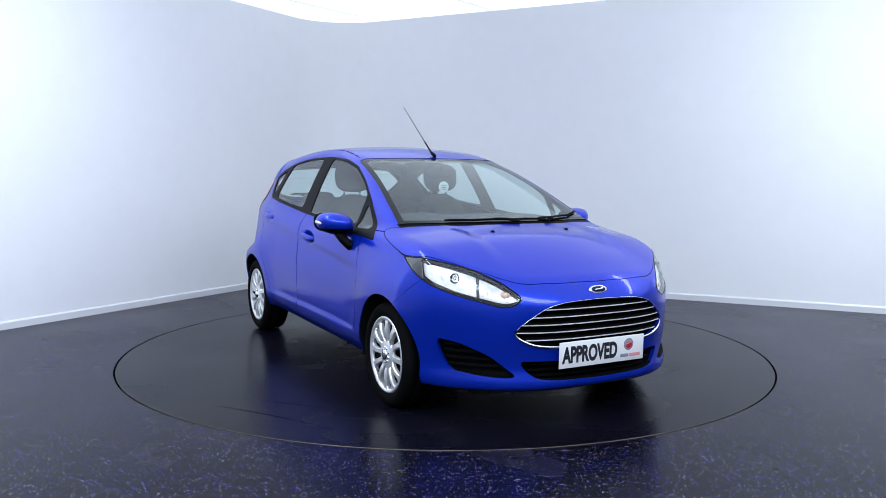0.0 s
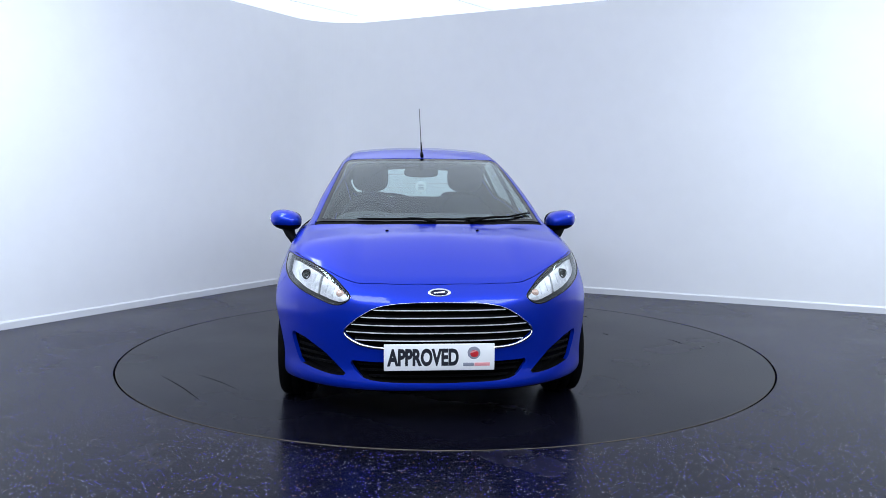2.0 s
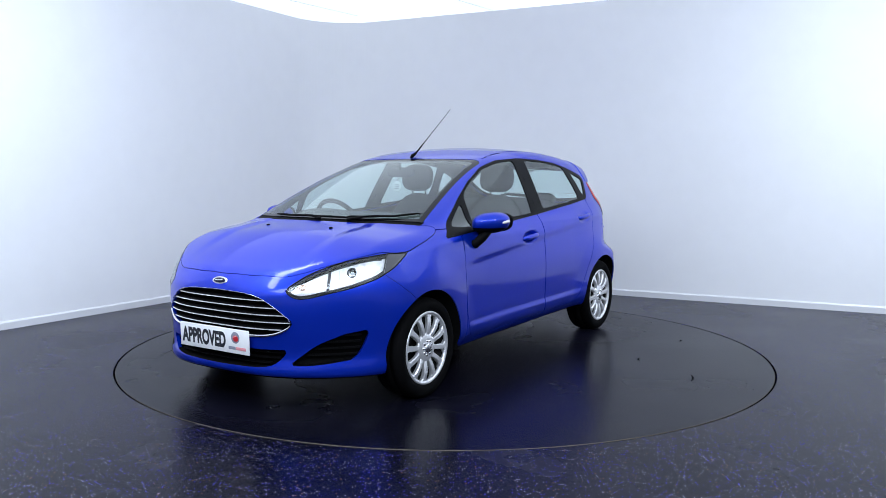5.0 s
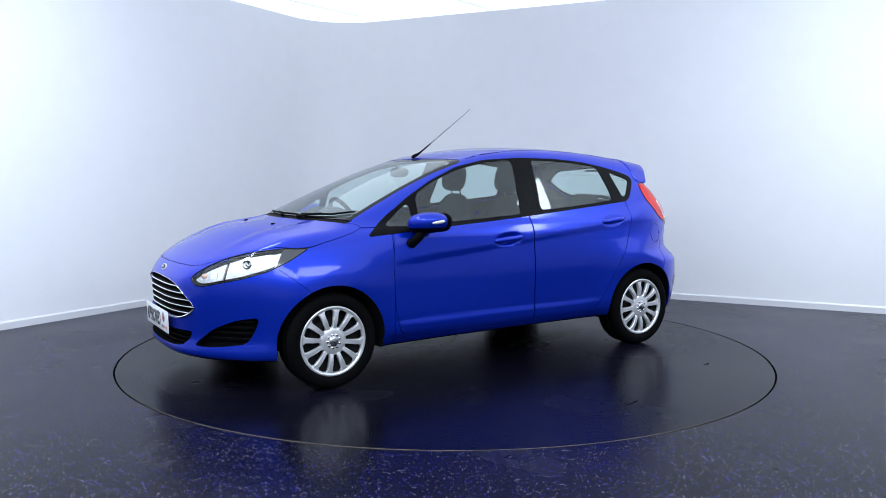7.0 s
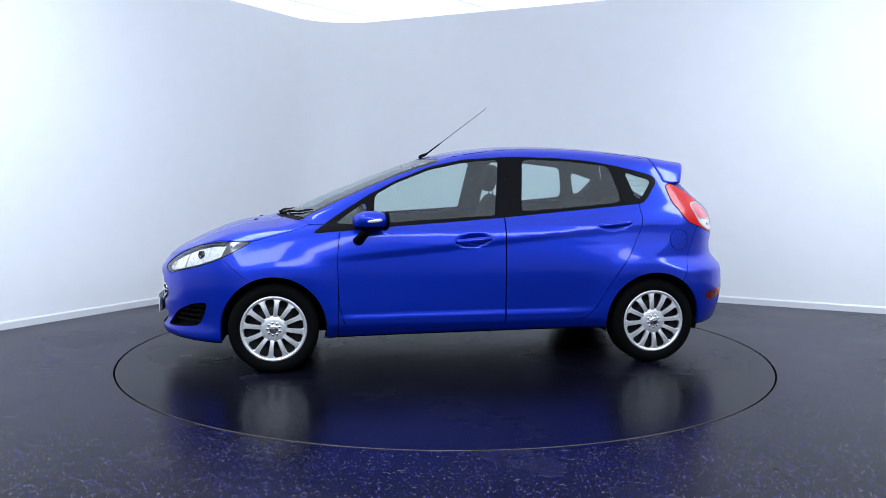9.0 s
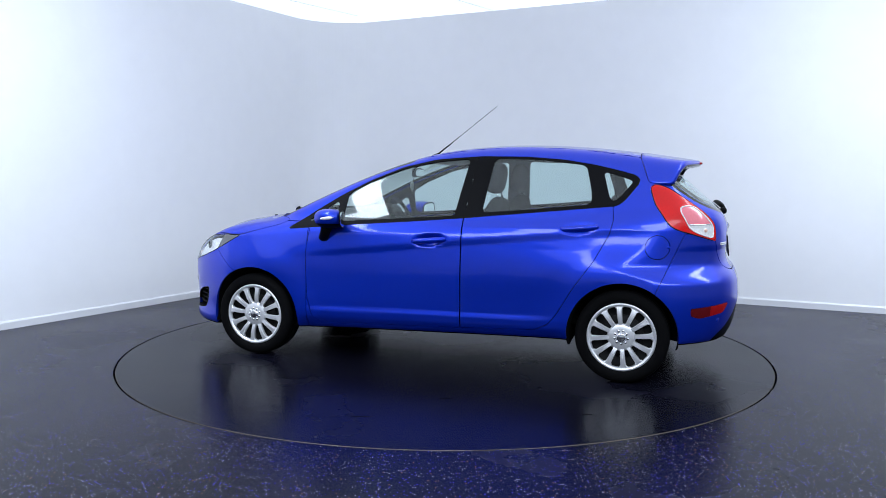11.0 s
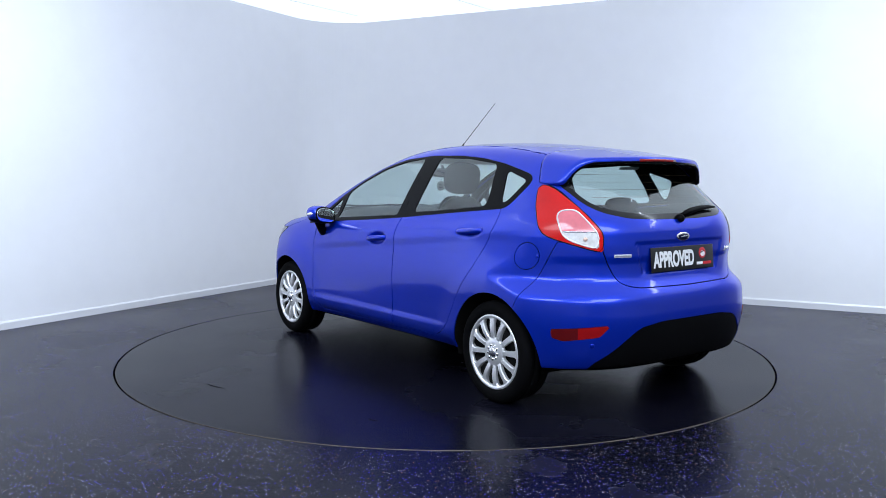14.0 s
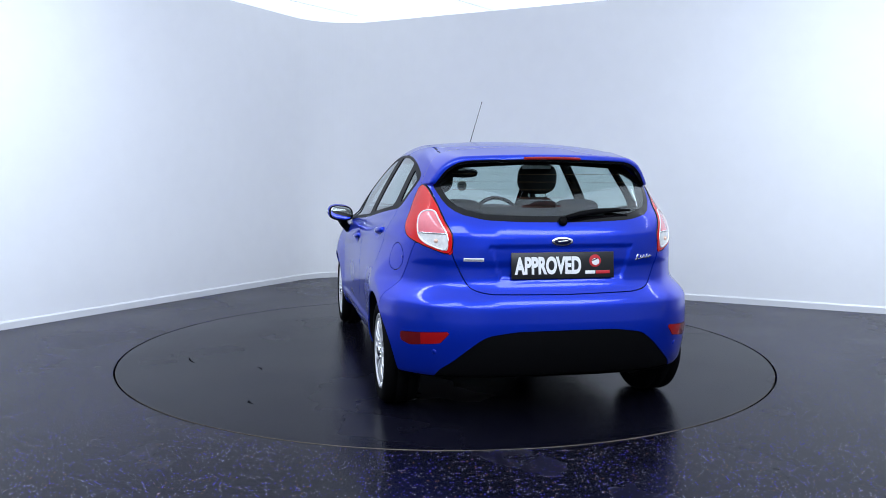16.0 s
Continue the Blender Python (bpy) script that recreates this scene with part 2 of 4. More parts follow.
FAR_L, FAR_R = CORNER + ALONG_L * LONG_L, CORNER + ALONG_R * LONG_R
FAR = CORNER + ALONG_L * LONG_L + ALONG_R * LONG_R
tagged(wall_strip("wall_north", 0.0, THICK, 0.0, CEIL_Z, M_WALL), "white painted studio wall with a rounded corner", "wall")
tagged(wall_strip("baseboard", -0.014, -0.0005, 0.0, 0.066, M_BASE, 0.012), "white gloss baseboard along the studio wall", "baseboard")
# unseen walls added to close the room, grey to cut bounce light
for nm, a, d, o in (("wall_south", FAR_L, ALONG_R * LONG_R, ALONG_L), ("wall_east", FAR_R, ALONG_L * LONG_L, ALONG_R),
                    ("wall_west", CORNER + ALONG_L * (WHITE_L + 0.002), ALONG_L * (LONG_L - WHITE_L - 0.002), OUT_L), ("wall_northeast", CORNER + ALONG_R * (WHITE_R + 0.002), ALONG_R * (LONG_R - WHITE_R - 0.002), OUT_R)):
    e = a + d
    tagged(prism(nm, [(p.x, p.y) for p in (a, e, e + o * THICK, a + o * THICK)], 0, CEIL_Z, M_DARKWALL), "unseen plain grey wall that closes the studio", "wall", kind="structure")


def room_outline(off):
    w = [FAR_L + (OUT_L + ALONG_L) * off] + wall_path(off)[1:-1] + [FAR_R + (OUT_R + ALONG_R) * off]
    return [(p.x, p.y) for p in w] + [(q.x, q.y) for q in (FAR + (ALONG_L + ALONG_R) * off,)]


def ring_slab(name, radius, outline, z0, z1, material):
    """A floor with a round hole."""
    n = 160
    poly = [Vector(p) for p in outline]
    v, f = [], []
    for i in range(n):
        a = 2 * math.pi * i / n
        d = Vector((math.cos(a), math.sin(a)))
        best = 1e9
        for p, q in zip(poly, poly[1:] + poly[:1]):
            e = q - p
            den = d.x * e.y - d.y * e.x
            if abs(den) > 1e-9:
                s, t = (p.x * e.y - p.y * e.x) / den, (p.x * d.y - p.y * d.x) / den
                if s > 0 and -1e-6 <= t <= 1 + 1e-6:
                    best = min(best, s)
        v += [(d.x * radius, d.y * radius, z1), (d.x * best, d.y * best, z1), (d.x * radius, d.y * radius, z0), (d.x * best, d.y * best, z0)]
    for i in range(n):
        j = (i + 1) % n
        f += [(i * 4, i * 4 + 1, j * 4 + 1, j * 4), (i * 4 + 2, i * 4, j * 4, j * 4 + 2), (i * 4 + 1, i * 4 + 3, j * 4 + 3, j * 4 + 1)]
    ob = mesh_ob(name, v, f, material, smooth=False)
    return tagged(ob, kind="structure")


tagged(ring_slab("floor", RING_R + 0.008, room_outline(-0.001), -0.10, 0.0, M_FLOOR), "dark flecked rubber studio floor", "floor")
prism_pts = [(math.cos(2 * math.pi * i / 96) * 2.6, math.sin(2 * math.pi * i / 96) * 2.6) for i in range(96)]
tagged(prism("ground", prism_pts, -0.16, -0.102, M_GAP), "dark pit under the turning platform", "pit", kind="structure")
tagged(prism("ceiling", room_outline(THICK), CEIL_Z + 0.001, CEIL_Z + 0.12, M_CEIL), "white stretched studio ceiling with an added glow", "ceiling", kind="structure")

# welded seams of the stretched ceiling, running parallel
SEAM_A, SEAM_D = Vector((-1.63, 2.79)), Vector((0.60, 0.80)).normalized()
for k, (back_by, ahead) in enumerate(((9.0, 1.05), (9.6, 0.66))):
    start = SEAM_A + Vector((1.74, -0.05)) * k
    a, c, w = start - SEAM_D * back_by, start + SEAM_D * ahead, Vector((SEAM_D.y, -SEAM_D.x)) * 0.003
    seam = prism("ceiling_seam", [(q.x, q.y) for q in (a - w, c - w, c + w, a + w)], CEIL_Z - 0.002, CEIL_Z + 0.0005, M_SEAM)
    tagged(seam, "thin grey weld seam across the ceiling", "ceiling seam", kind="structure")

# the turning platform: a disc flush with the floor
bm = bmesh.new()
bmesh.ops.create_cone(bm, cap_ends=True, segments=180, radius1=RING_R - 0.006, radius2=RING_R - 0.006, depth=0.1, matrix=pose(0, 0, -0.05))
turntable = tagged(new("turntable"), "dark rubber turntable flush with the floor", "turntable")
edge = tube_bm([((RING_R - 0.0065) * math.cos(a), (RING_R - 0.0065) * math.sin(a), -0.0022) for a in np.linspace(0, 2 * math.pi, 180, endpoint=False)], 0.0022, 6, True)
part("edge_band", edge, M_EDGE, turntable, "worn brass-coloured metal edge")
part("platform", bm, M_PLATFORM, turntable, smooth=False)
# dry scuffs that tyres left on it
for a, c, w in (((0.756, -1.813), (1.317, -1.463), 0.006), ((0.74, -1.595), (1.087, -1.306), 0.005), ((-1.243, 1.332), (-1.171, 1.356), 0.016), ((-0.182, 1.731), (-0.016, 1.778), 0.012), ((-0.382, 1.326), (-0.464, 1.300), 0.012)):
    a, c = Vector(a), Vector(c)
    side = Vector((-(c - a).y, (c - a).x)).normalized()
    n = 14
    v, f = [], []
    for i in range(n + 1):
        q = i / n
        p = a.lerp(c, q) + side * 0.012 * math.sin(math.pi * q)
        h = w / 2 * (0.25 + 0.75 * math.sin(math.pi * min(max(q, 0.03), 0.97))) * (0.7 + 0.6 * random.random())
        v += [(p.x - side.x * h, p.y - side.y * h, 0.0004), (p.x + side.x * h, p.y + side.y * h, 0.0004)]
    f = [(2 * i, 2 * i + 2, 2 * i + 3, 2 * i + 1) for i in range(n)]
    mesh_ob("scuff_mark", v, f, M_SCUFF, turntable, "dry black scuff mark", smooth=False)

# ---- unseen added fill lamps under the ceiling: by the white walls, over the camera ----
LAMP_TINT = (0.75, 0.86, 1.0)


def wall_fill(along, far, out, off, power, aim=0.5):
    p = CORNER + along * far - out * off
    return lamp("wall_fill", look((p.x, p.y, 2.99), (p.x + out.x * off, p.y + out.y * off, aim)), power, 2.6, 1.3, LAMP_TINT)


wall_fill(ALONG_L, 5.4, OUT_L, 2.0, 98)
wall_fill(ALONG_R, 6.9, OUT_R, 2.3, 98)
# broad overhead fill, added to brighten the car's side towards the camera
for px, py in ((-2.2, -4.4), (2.3, -4.8), (0.2, -6.6)):
    lamp("overhead_fill", look((px, py, CEIL_Z - 0.01), (px, py + 0.001, 0)), 75, 2.6, 1.8, LAMP_TINT)


# ---- car body shape: x forward, y to the car's left, z up, origin on the ground midway between the axles ----
def curve_fn(points, n=600):
    """A smooth function through a few (input, value) pairs."""
    pts = sorted(points)
    xs, ys = np.array([p[0] for p in pts], float), np.array([p[1] for p in pts], float)
    d = np.diff(ys) / np.diff(xs)
    m = np.concatenate([[d[0]], (d[:-1] * np.diff(xs)[1:] + d[1:] * np.diff(xs)[:-1]) / (xs[2:] - xs[:-2]), [d[-1]]])
    g = np.linspace(xs[0], xs[-1], n)
    i = np.clip(np.searchsorted(xs, g) - 1, 0, len(xs) - 2)
    h = xs[i + 1] - xs[i]
    s = (g - xs[i]) / h
    v = ((1 + 2 * s) * (1 - s) ** 2 * ys[i] + s * (1 - s) ** 2 * h * m[i] + s * s * (3 - 2 * s) * ys[i + 1] + s * s * (s - 1) * h * m[i + 1])
    return lambda q: np.interp(q, g, v)


def smax(a, b, k):
    h = np.maximum(k - np.abs(a - b), 0) / k
    return np.maximum(a, b) + h * h * k / 4


def ramp(a, b, q):
    s = np.clip((q - a) / (b - a), 0, 1)
    return s * s * (3 - 2 * s)


WHEEL_X, WHEEL_Z = 1.2445, 0.280
SIDE_Z = (0.18, 0.30, 0.50, 0.68, 0.82, 0.95, 1.08)
SIDE_ROWS = ((2.05, (0.71, 0.75, 0.75, 0.73, 0.67, 0.60, 0.55)),
             (1.70, (0.775, 0.812, 0.818, 0.786, 0.726, 0.68, 0.62)),
             (1.24, (0.82, 0.850, 0.858, 0.848, 0.805, 0.735, 0.68)),
             (0.80, (0.79, 0.825, 0.836, 0.836, 0.816, 0.782, 0.740)),
             (0.00, (0.785, 0.82, 0.832, 0.836, 0.822, 0.794, 0.755)),
             (-0.70, (0.785, 0.82, 0.836, 0.842, 0.825, 0.79, 0.75)),
             (-1.24, (0.81, 0.85, 0.858, 0.852, 0.810, 0.770, 0.730)),
             (-1.60, (0.79, 0.832, 0.846, 0.812, 0.745, 0.70, 0.665)),
             (-1.95, (0.74, 0.775, 0.785, 0.73, 0.63, 0.58, 0.55)))
_gx, _gz = np.linspace(-2.1, 2.15, 180), np.linspace(0.0, 1.3, 110)
_rows = np.array([curve_fn(list(zip(SIDE_Z, r[1])))(_gz) for r in SIDE_ROWS])
_tab = np.array([curve_fn([(r[0], _rows[i][k]) for i, r in enumerate(SIDE_ROWS)])(_gx) for k in range(len(_gz))]).T


def side_table(x, z):
    u = np.clip((x - _gx[0]) / (_gx[1] - _gx[0]), 0, len(_gx) - 1.001)
    w = np.clip((z - _gz[0]) / (_gz[1] - _gz[0]), 0, len(_gz) - 1.001)
    i, k = u.astype(int), w.astype(int)
    a, b = u - i, w - k
    return (1 - a) * (1 - b) * _tab[i, k] + a * (1 - b) * _tab[i + 1, k] + (1 - a) * b * _tab[i, k + 1] + a * b * _tab[i + 1, k + 1]


bonnet_line = curve_fn([(2.3, 0.40), (2.02, 0.675), (1.94, 0.734), (1.855, 0.782), (1.698, 0.857), (1.541, 0.915), (1.383, 0.944), (1.25, 0.962), (1.0, 0.985), (0.0, 0.99), (-1.0, 1.03), (-1.4, 1.08), (-2.1, 1.08)])
roof_line = curve_fn([(0.9, 1.25), (0.5, 1.335), (0.21, 1.388), (0.0, 1.420), (-0.216, 1.443), (-0.43, 1.454), (-0.69, 1.452), (-0.95, 1.438), (-1.217, 1.411), (-1.442, 1.379), (-1.75, 1.33), (-2.1, 1.26)])
screen_line = curve_fn([(3.0, 0.10), (1.6, 0.79), (1.25, 0.958), (0.75, 1.178), (0.21, 1.380), (-0.1, 1.485), (-0.6, 1.64)])
nose_line = curve_fn([(0.0, 1.94), (0.15, 1.99), (0.215, 2.025), (0.30, 2.015), (0.45, 2.025), (0.56, 2.03), (0.64, 2.022), (0.70, 2.000), (0.80, 1.960), (1.2, 1.8)])
tail_line = curve_fn([(0.0, 1.72), (0.20, 1.83), (0.30, 1.885), (0.40, 1.913), (0.55, 1.921), (0.635, 1.905), (0.70, 1.858), (0.80, 1.842), (0.90, 1.838), (0.97, 1.825), (1.03, 1.79), (1.10, 1.715), (1.206, 1.60), (1.30, 1.50), (1.5, 1.30)])
belly_line = curve_fn([(2.1, 0.195), (1.6, 0.185), (0.9, 0.205), (-0.9, 0.235), (-1.5, 0.24), (-2.0, 0.25)])
cabin_half = curve_fn([(1.5, 0.66), (1.1, 0.70), (0.7, 0.727), (0.3, 0.745), (-0.3, 0.768), (-1.07, 0.772), (-1.4, 0.742), (-1.7, 0.66), (-2.0, 0.5)])


def body_field(x, y, z):
    """Below zero inside the closed body, above zero outside."""
    ay = np.abs(y)
    side = side_table(x, z)
    line = z - (0.742 + (0.77 - x) * 0.098)
    fade = ramp(1.02, 0.55, x) * ramp(-1.55, -1.15, x)
    side = side - 0.010 * fade * ramp(-0.004, 0.050, -line) * (1 - ramp(0.055, 0.36, -line))
    low = z - (0.36 + 0.012 * (0.8 - x))
    side = side + 0.010 * ramp(0.95, 0.7, x) * ramp(-1.0, -0.6, x) * ramp(0.012, -0.03, low) - 0.02 * ramp(-0.06, -0.15, low) * ramp(0.95, 0.85, x) * ramp(-0.95, -0.85, x)
    for wx in (WHEEL_X, -WHEEL_X):
        r = np.hypot(x - wx, z - WHEEL_Z)
        side = side + 0.009 * ramp(0.54, 0.36, r) * ramp(0.15, 0.30, r) * ramp(0.15, 0.3, z)
    for hx, hz in ((-0.022, 0.828), (-0.975, 0.927)):
        side = side - 0.024 * ramp(1.0, 0.35, np.hypot((x - hx) / 0.128, (z - hz - 0.10 * (hx - x)) / 0.048)) * (z > 0.7)
    front = x - (nose_line(z) - 0.90 * ay ** 3.05)
    dent = np.maximum(np.maximum(ay - (0.375 - 0.30 * (0.905 - z)), z - 0.905), 0.728 - z)
    rear = -x - (tail_line(z) - (1.2 - 0.38 * ramp(0.72, 0.60, z)) * ay ** 4.5 - 0.03 * ay ** 2 - 0.008 * ramp(0.002, -0.022, dent) * (x < 0))
    top = (z - (bonnet_line(x + 0.10 * ay ** 2) - 0.055 * (ay / 0.7) ** 2 + 0.012 * ramp(0.36, 0.46, ay) * ramp(1.9, 1.5, x))) * 0.95
    lower = smax(ay - side, top, 0.07)
    lower = smax(lower, front, 0.07)
    lower = smax(lower, rear, 0.06)
    lower = smax(lower, belly_line(x) - z, 0.03)
    zc = z - 0.95
    cside = (ay - (cabin_half(x) - 0.42 * np.maximum(zc, -0.03) - 0.25 * np.maximum(zc, 0) ** 2)) * 0.92
    roof = z - (roof_line(x) - 0.122 * ay ** 2)
    screen = (z - screen_line(x + 0.36 * ay ** 2)) * 0.92
    cabin = smax(roof, screen, 0.05)
    cabin = smax(cabin, cside, 0.07)
    cabin = smax(cabin, (rear + 0.0) * 0.8, 0.05)
    cabin = smax(cabin, 0.82 - z, 0.02)
    return -smax(-lower, -cabin, 0.035)


def field_grad(p, e=0.002, field=None):
    f = field or body_field
    x, y, z = p[:, 0], p[:, 1], p[:, 2]
    return np.stack([f(x + e, y, z) - f(x - e, y, z), f(x, y + e, z) - f(x, y - e, z), f(x, y, z + e) - f(x, y, z - e)], -1) / (2 * e)


def settle_on(p, field, steps=4):
    for _ in range(steps):
        f, g = field(p[:, 0], p[:, 1], p[:, 2]), field_grad(p, field=field)
        move = (f / np.maximum((g * g).sum(1), 0.2))[:, None] * g
        p = p - np.clip(move, -0.02, 0.02)
    return p


def body_surface(h, field=body_field, low=(-2.02, -0.93, 0.10), high=(2.10, 0.931, 1.52)):
    """Quads over a closed shape: one vertex in each cell that its surface crosses."""
    ax = [np.arange(a, b, h) for a, b in zip(low, high)]
    nx, ny, nz = map(len, ax)
    val = np.empty((nx, ny, nz), np.float32)
    Y, Z = np.meshgrid(ax[1], ax[2], indexing="ij")
    for i in range(nx):
        val[i] = field(np.full(Y.shape, ax[0][i]), Y, Z)
    ins = val < 0
    total, count = np.zeros((nx - 1, ny - 1, nz - 1, 3), np.float32), np.zeros((nx - 1, ny - 1, nz - 1), np.int16)
    crossings = []
    for d in range(3):
        sl0, sl1 = [slice(None)] * 3, [slice(None)] * 3
        sl0[d], sl1[d] = slice(0, -1), slice(1, None)
        a, b = val[tuple(sl0)], val[tuple(sl1)]
        ii = np.argwhere(ins[tuple(sl0)] != ins[tuple(sl1)])
        va, vb = a[tuple(ii.T)], b[tuple(ii.T)]
        pos = ii.astype(float)
        pos[:, d] += va / (va - vb)
        crossings.append((d, ii, va < 0))
        o = [k for k in range(3) if k != d]
        for s in (0, 1):
            for t in (0, 1):
                c = ii.copy()
                c[:, o[0]] -= s
                c[:, o[1]] -= t
                ok = ((c >= 0) & (c < [nx - 1, ny - 1, nz - 1])).all(1)
                np.add.at(total, tuple(c[ok].T), pos[ok])
                np.add.at(count, tuple(c[ok].T), 1)
    cells = np.argwhere(count > 0)
    index = np.full(count.shape, -1, int)
    index[tuple(cells.T)] = np.arange(len(cells))
    verts = total[tuple(cells.T)] / count[tuple(cells.T)][:, None] * h + [a[0] for a in ax]
    quads = []
    for d, ii, inner in crossings:
        o = [(d + 1) % 3, (d + 2) % 3]
        ring = []
        for s, t in ((1, 1), (0, 1), (0, 0), (1, 0)):
            c = ii.copy()
            c[:, o[0]] -= s
            c[:, o[1]] -= t
            ring.append(index[tuple(np.clip(c, 0, np.array(count.shape) - 1).T)])
        q = np.stack(ring, 1)
        q[~inner] = q[~inner][:, ::-1]
        quads.append(q)
    return settle_on(verts, field), np.concatenate(quads)


def spoiler_field(x, y, z):
    ay = np.abs(y)
    zc = z - 0.95
    side = (ay - (cabin_half(np.maximum(x, -1.62)) - 0.42 * zc - 0.25 * zc ** 2)) * 0.92
    cap = smax(z - (roof_line(x) - 0.122 * ay ** 2) - 0.004, side - 0.004, 0.07)
    wall = np.maximum(cap, -cap - 0.040)
    wall = smax(wall, -x - (1.668 - 0.42 * ay ** 2 - 0.10 * np.maximum(1.30 - z, 0)), 0.02)
    wall = smax(wall, x + 1.302 + 0.38 * np.maximum(1.385 - z, 0), 0.006)
    return smax(wall, 1.192 - z, 0.02)


def reach(start, step, n=400):
    """March from start until the body is met."""
    p = np.array(start, float) + np.array(step, float) * np.linspace(0, 1, n)[:, None]
    f = body_field(*p.T)
    k = int(np.argmax(f < 0))
    return p[k - 1] + (p[k] - p[k - 1]) * f[k - 1] / (f[k - 1] - f[k]) if k else p[-1]


def on_side(x, z, s=1):
    return reach((x, s * 1.0, z), (0, -s * 0.8, 0))


def on_nose(y, z):
    return reach((2.2, y, z), (-1.2, 0, 0))


def on_tail(y, z):
    return reach((-2.2, y, z), (1.2, 0, 0))


def on_top(x, y):
    return reach((x, y, 1.6), (0, 0, -1.2))


def facing(p):
    """The outward normal of the body at p."""
    g = field_grad(np.array([p]))[0]
    return g / np.linalg.norm(g)


# ---- cutting the body surface into panels ----
def soft_poly(points, rounds=2, mirror=False, most=0.02):
    """A closed outline with rounded corners; mirror: the points are one half, from the middle out and back to the middle."""
    p = [np.array(q, float) for q in points]
    if mirror:
        p = p + [q * [-1, 1] for q in p[::-1] if abs(q[0]) > 1e-6]
    for _ in range(rounds):
        nxt = []
        for a, b in zip(p, p[1:] + p[:1]):
            k = min(0.25, most / max(np.hypot(*(b - a)), 1e-6))
            nxt += [a * (1 - k) + b * k, a * k + b * (1 - k)]
        p, most = nxt, most * 0.4
    return np.array(p)


def poly_dist(poly, u, w):
    """Signed distance to an outline, below zero inside."""
    q = np.stack([u, w], -1)
    best, inside = np.full(len(u), 1e9), np.zeros(len(u), bool)
    for a, b in zip(poly, np.roll(poly, -1, 0)):
        e = b - a
        d = q - a
        s = np.clip((d @ e) / max(e @ e, 1e-12), 0, 1)
        best = np.minimum(best, ((d - s[:, None] * e) ** 2).sum(1))
        cross = (a[1] > w) != (b[1] > w)
        with np.errstate(divide="ignore", invalid="ignore"):
            inside ^= cross & (u < (b[0] - a[0]) * (w - a[1]) / (b[1] - a[1] + 1e-15) + a[0])
    return np.where(inside, -1, 1) * np.sqrt(best)


class Skin:
    """The body's vertices, shared by all pieces; a piece is an array of faces, padded by repeating the last corner."""

    def __init__(self, verts, quads):
        self.verts = np.asarray(verts, float)
        self.all = np.pad(quads, ((0, 0), (0, 5)), mode="edge")

    def cut(self, faces, shape):
        """Faces inside and outside of where shape(x, y, z) is below zero."""
        used = np.unique(faces)
        phi = np.ones(len(self.verts))
        phi[used] = shape(*self.verts[used].T)
        phi[np.abs(phi) < 1e-7] = 1e-7
        neg = phi[faces] < 0
        allin, anyin = neg.all(1), neg.any(1)
        ins, out, extra, made, count = [faces[allin]], [faces[~anyin]], [], {}, len(self.verts)
        new_in, new_out = [], []
        for face in faces[anyin & ~allin]:
            loop = [int(face[0])]
            for i in face[1:]:
                if i != loop[-1] and i != loop[0]:
                    loop.append(int(i))
            fi, fo = [], []
            for a, b in zip(loop, loop[1:] + loop[:1]):
                (fi if phi[a] < 0 else fo).append(a)
                if (phi[a] < 0) != (phi[b] < 0):
                    key = (min(a, b), max(a, b))
                    if key not in made:
                        t = phi[a] / (phi[a] - phi[b])
                        extra.append(self.verts[a] * (1 - t) + self.verts[b] * t)
                        made[key] = count
                        count += 1
                    fi.append(made[key])
                    fo.append(made[key])
            for loop2, dest in ((fi, new_in), (fo, new_out)):
                if 3 <= len(loop2) <= 9:
                    dest.append(loop2 + [loop2[-1]] * (9 - len(loop2)))
        if extra:
            self.verts = np.concatenate([self.verts, np.array(extra)])
        res = []
        for base, more in ((ins, new_in), (out, new_out)):
            res.append(np.concatenate(base + ([np.array(more, int)] if more else [])))
        return res

    def shrink(self, faces, shape, by):
        return self.cut(faces, lambda x, y, z: shape(x, y, z) + by)[0]


def loops_of(faces):
    res = []
    for face in faces:
        loop = [int(face[0])]
        for i in face[1:]:
            if i != loop[-1] and i != loop[0]:
                loop.append(int(i))
        if len(loop) > 2:
            res.append(loop)
    return res


def border(loops):
    """Edges that only one face uses, in that face's direction."""
    seen = {}
    for loop in loops:
        for a, b in zip(loop, loop[1:] + loop[:1]):
            seen[(a, b)] = True
    return [(a, b) for a, b in seen if (b, a) not in seen]


def border_rings(loops):
    """The borders as chains of vertex numbers, longest first."""
    nxt = {}
    for a, b in border(loops):
        nxt.setdefault(a, []).append(b)
    rings = []
    while nxt:
        a = next(iter(nxt))
        ring = [a]
        while ring[-1] in nxt:
            b = nxt[ring[-1]].pop()
            if not nxt[ring[-1]]:
                del nxt[ring[-1]]
            if b == ring[0]:
                break
            ring.append(b)
        rings.append(ring)
    return sorted(rings, key=len, reverse=True)


def unit(v):
    return v / np.maximum(np.linalg.norm(v, axis=-1, keepdims=True), 1e-9)


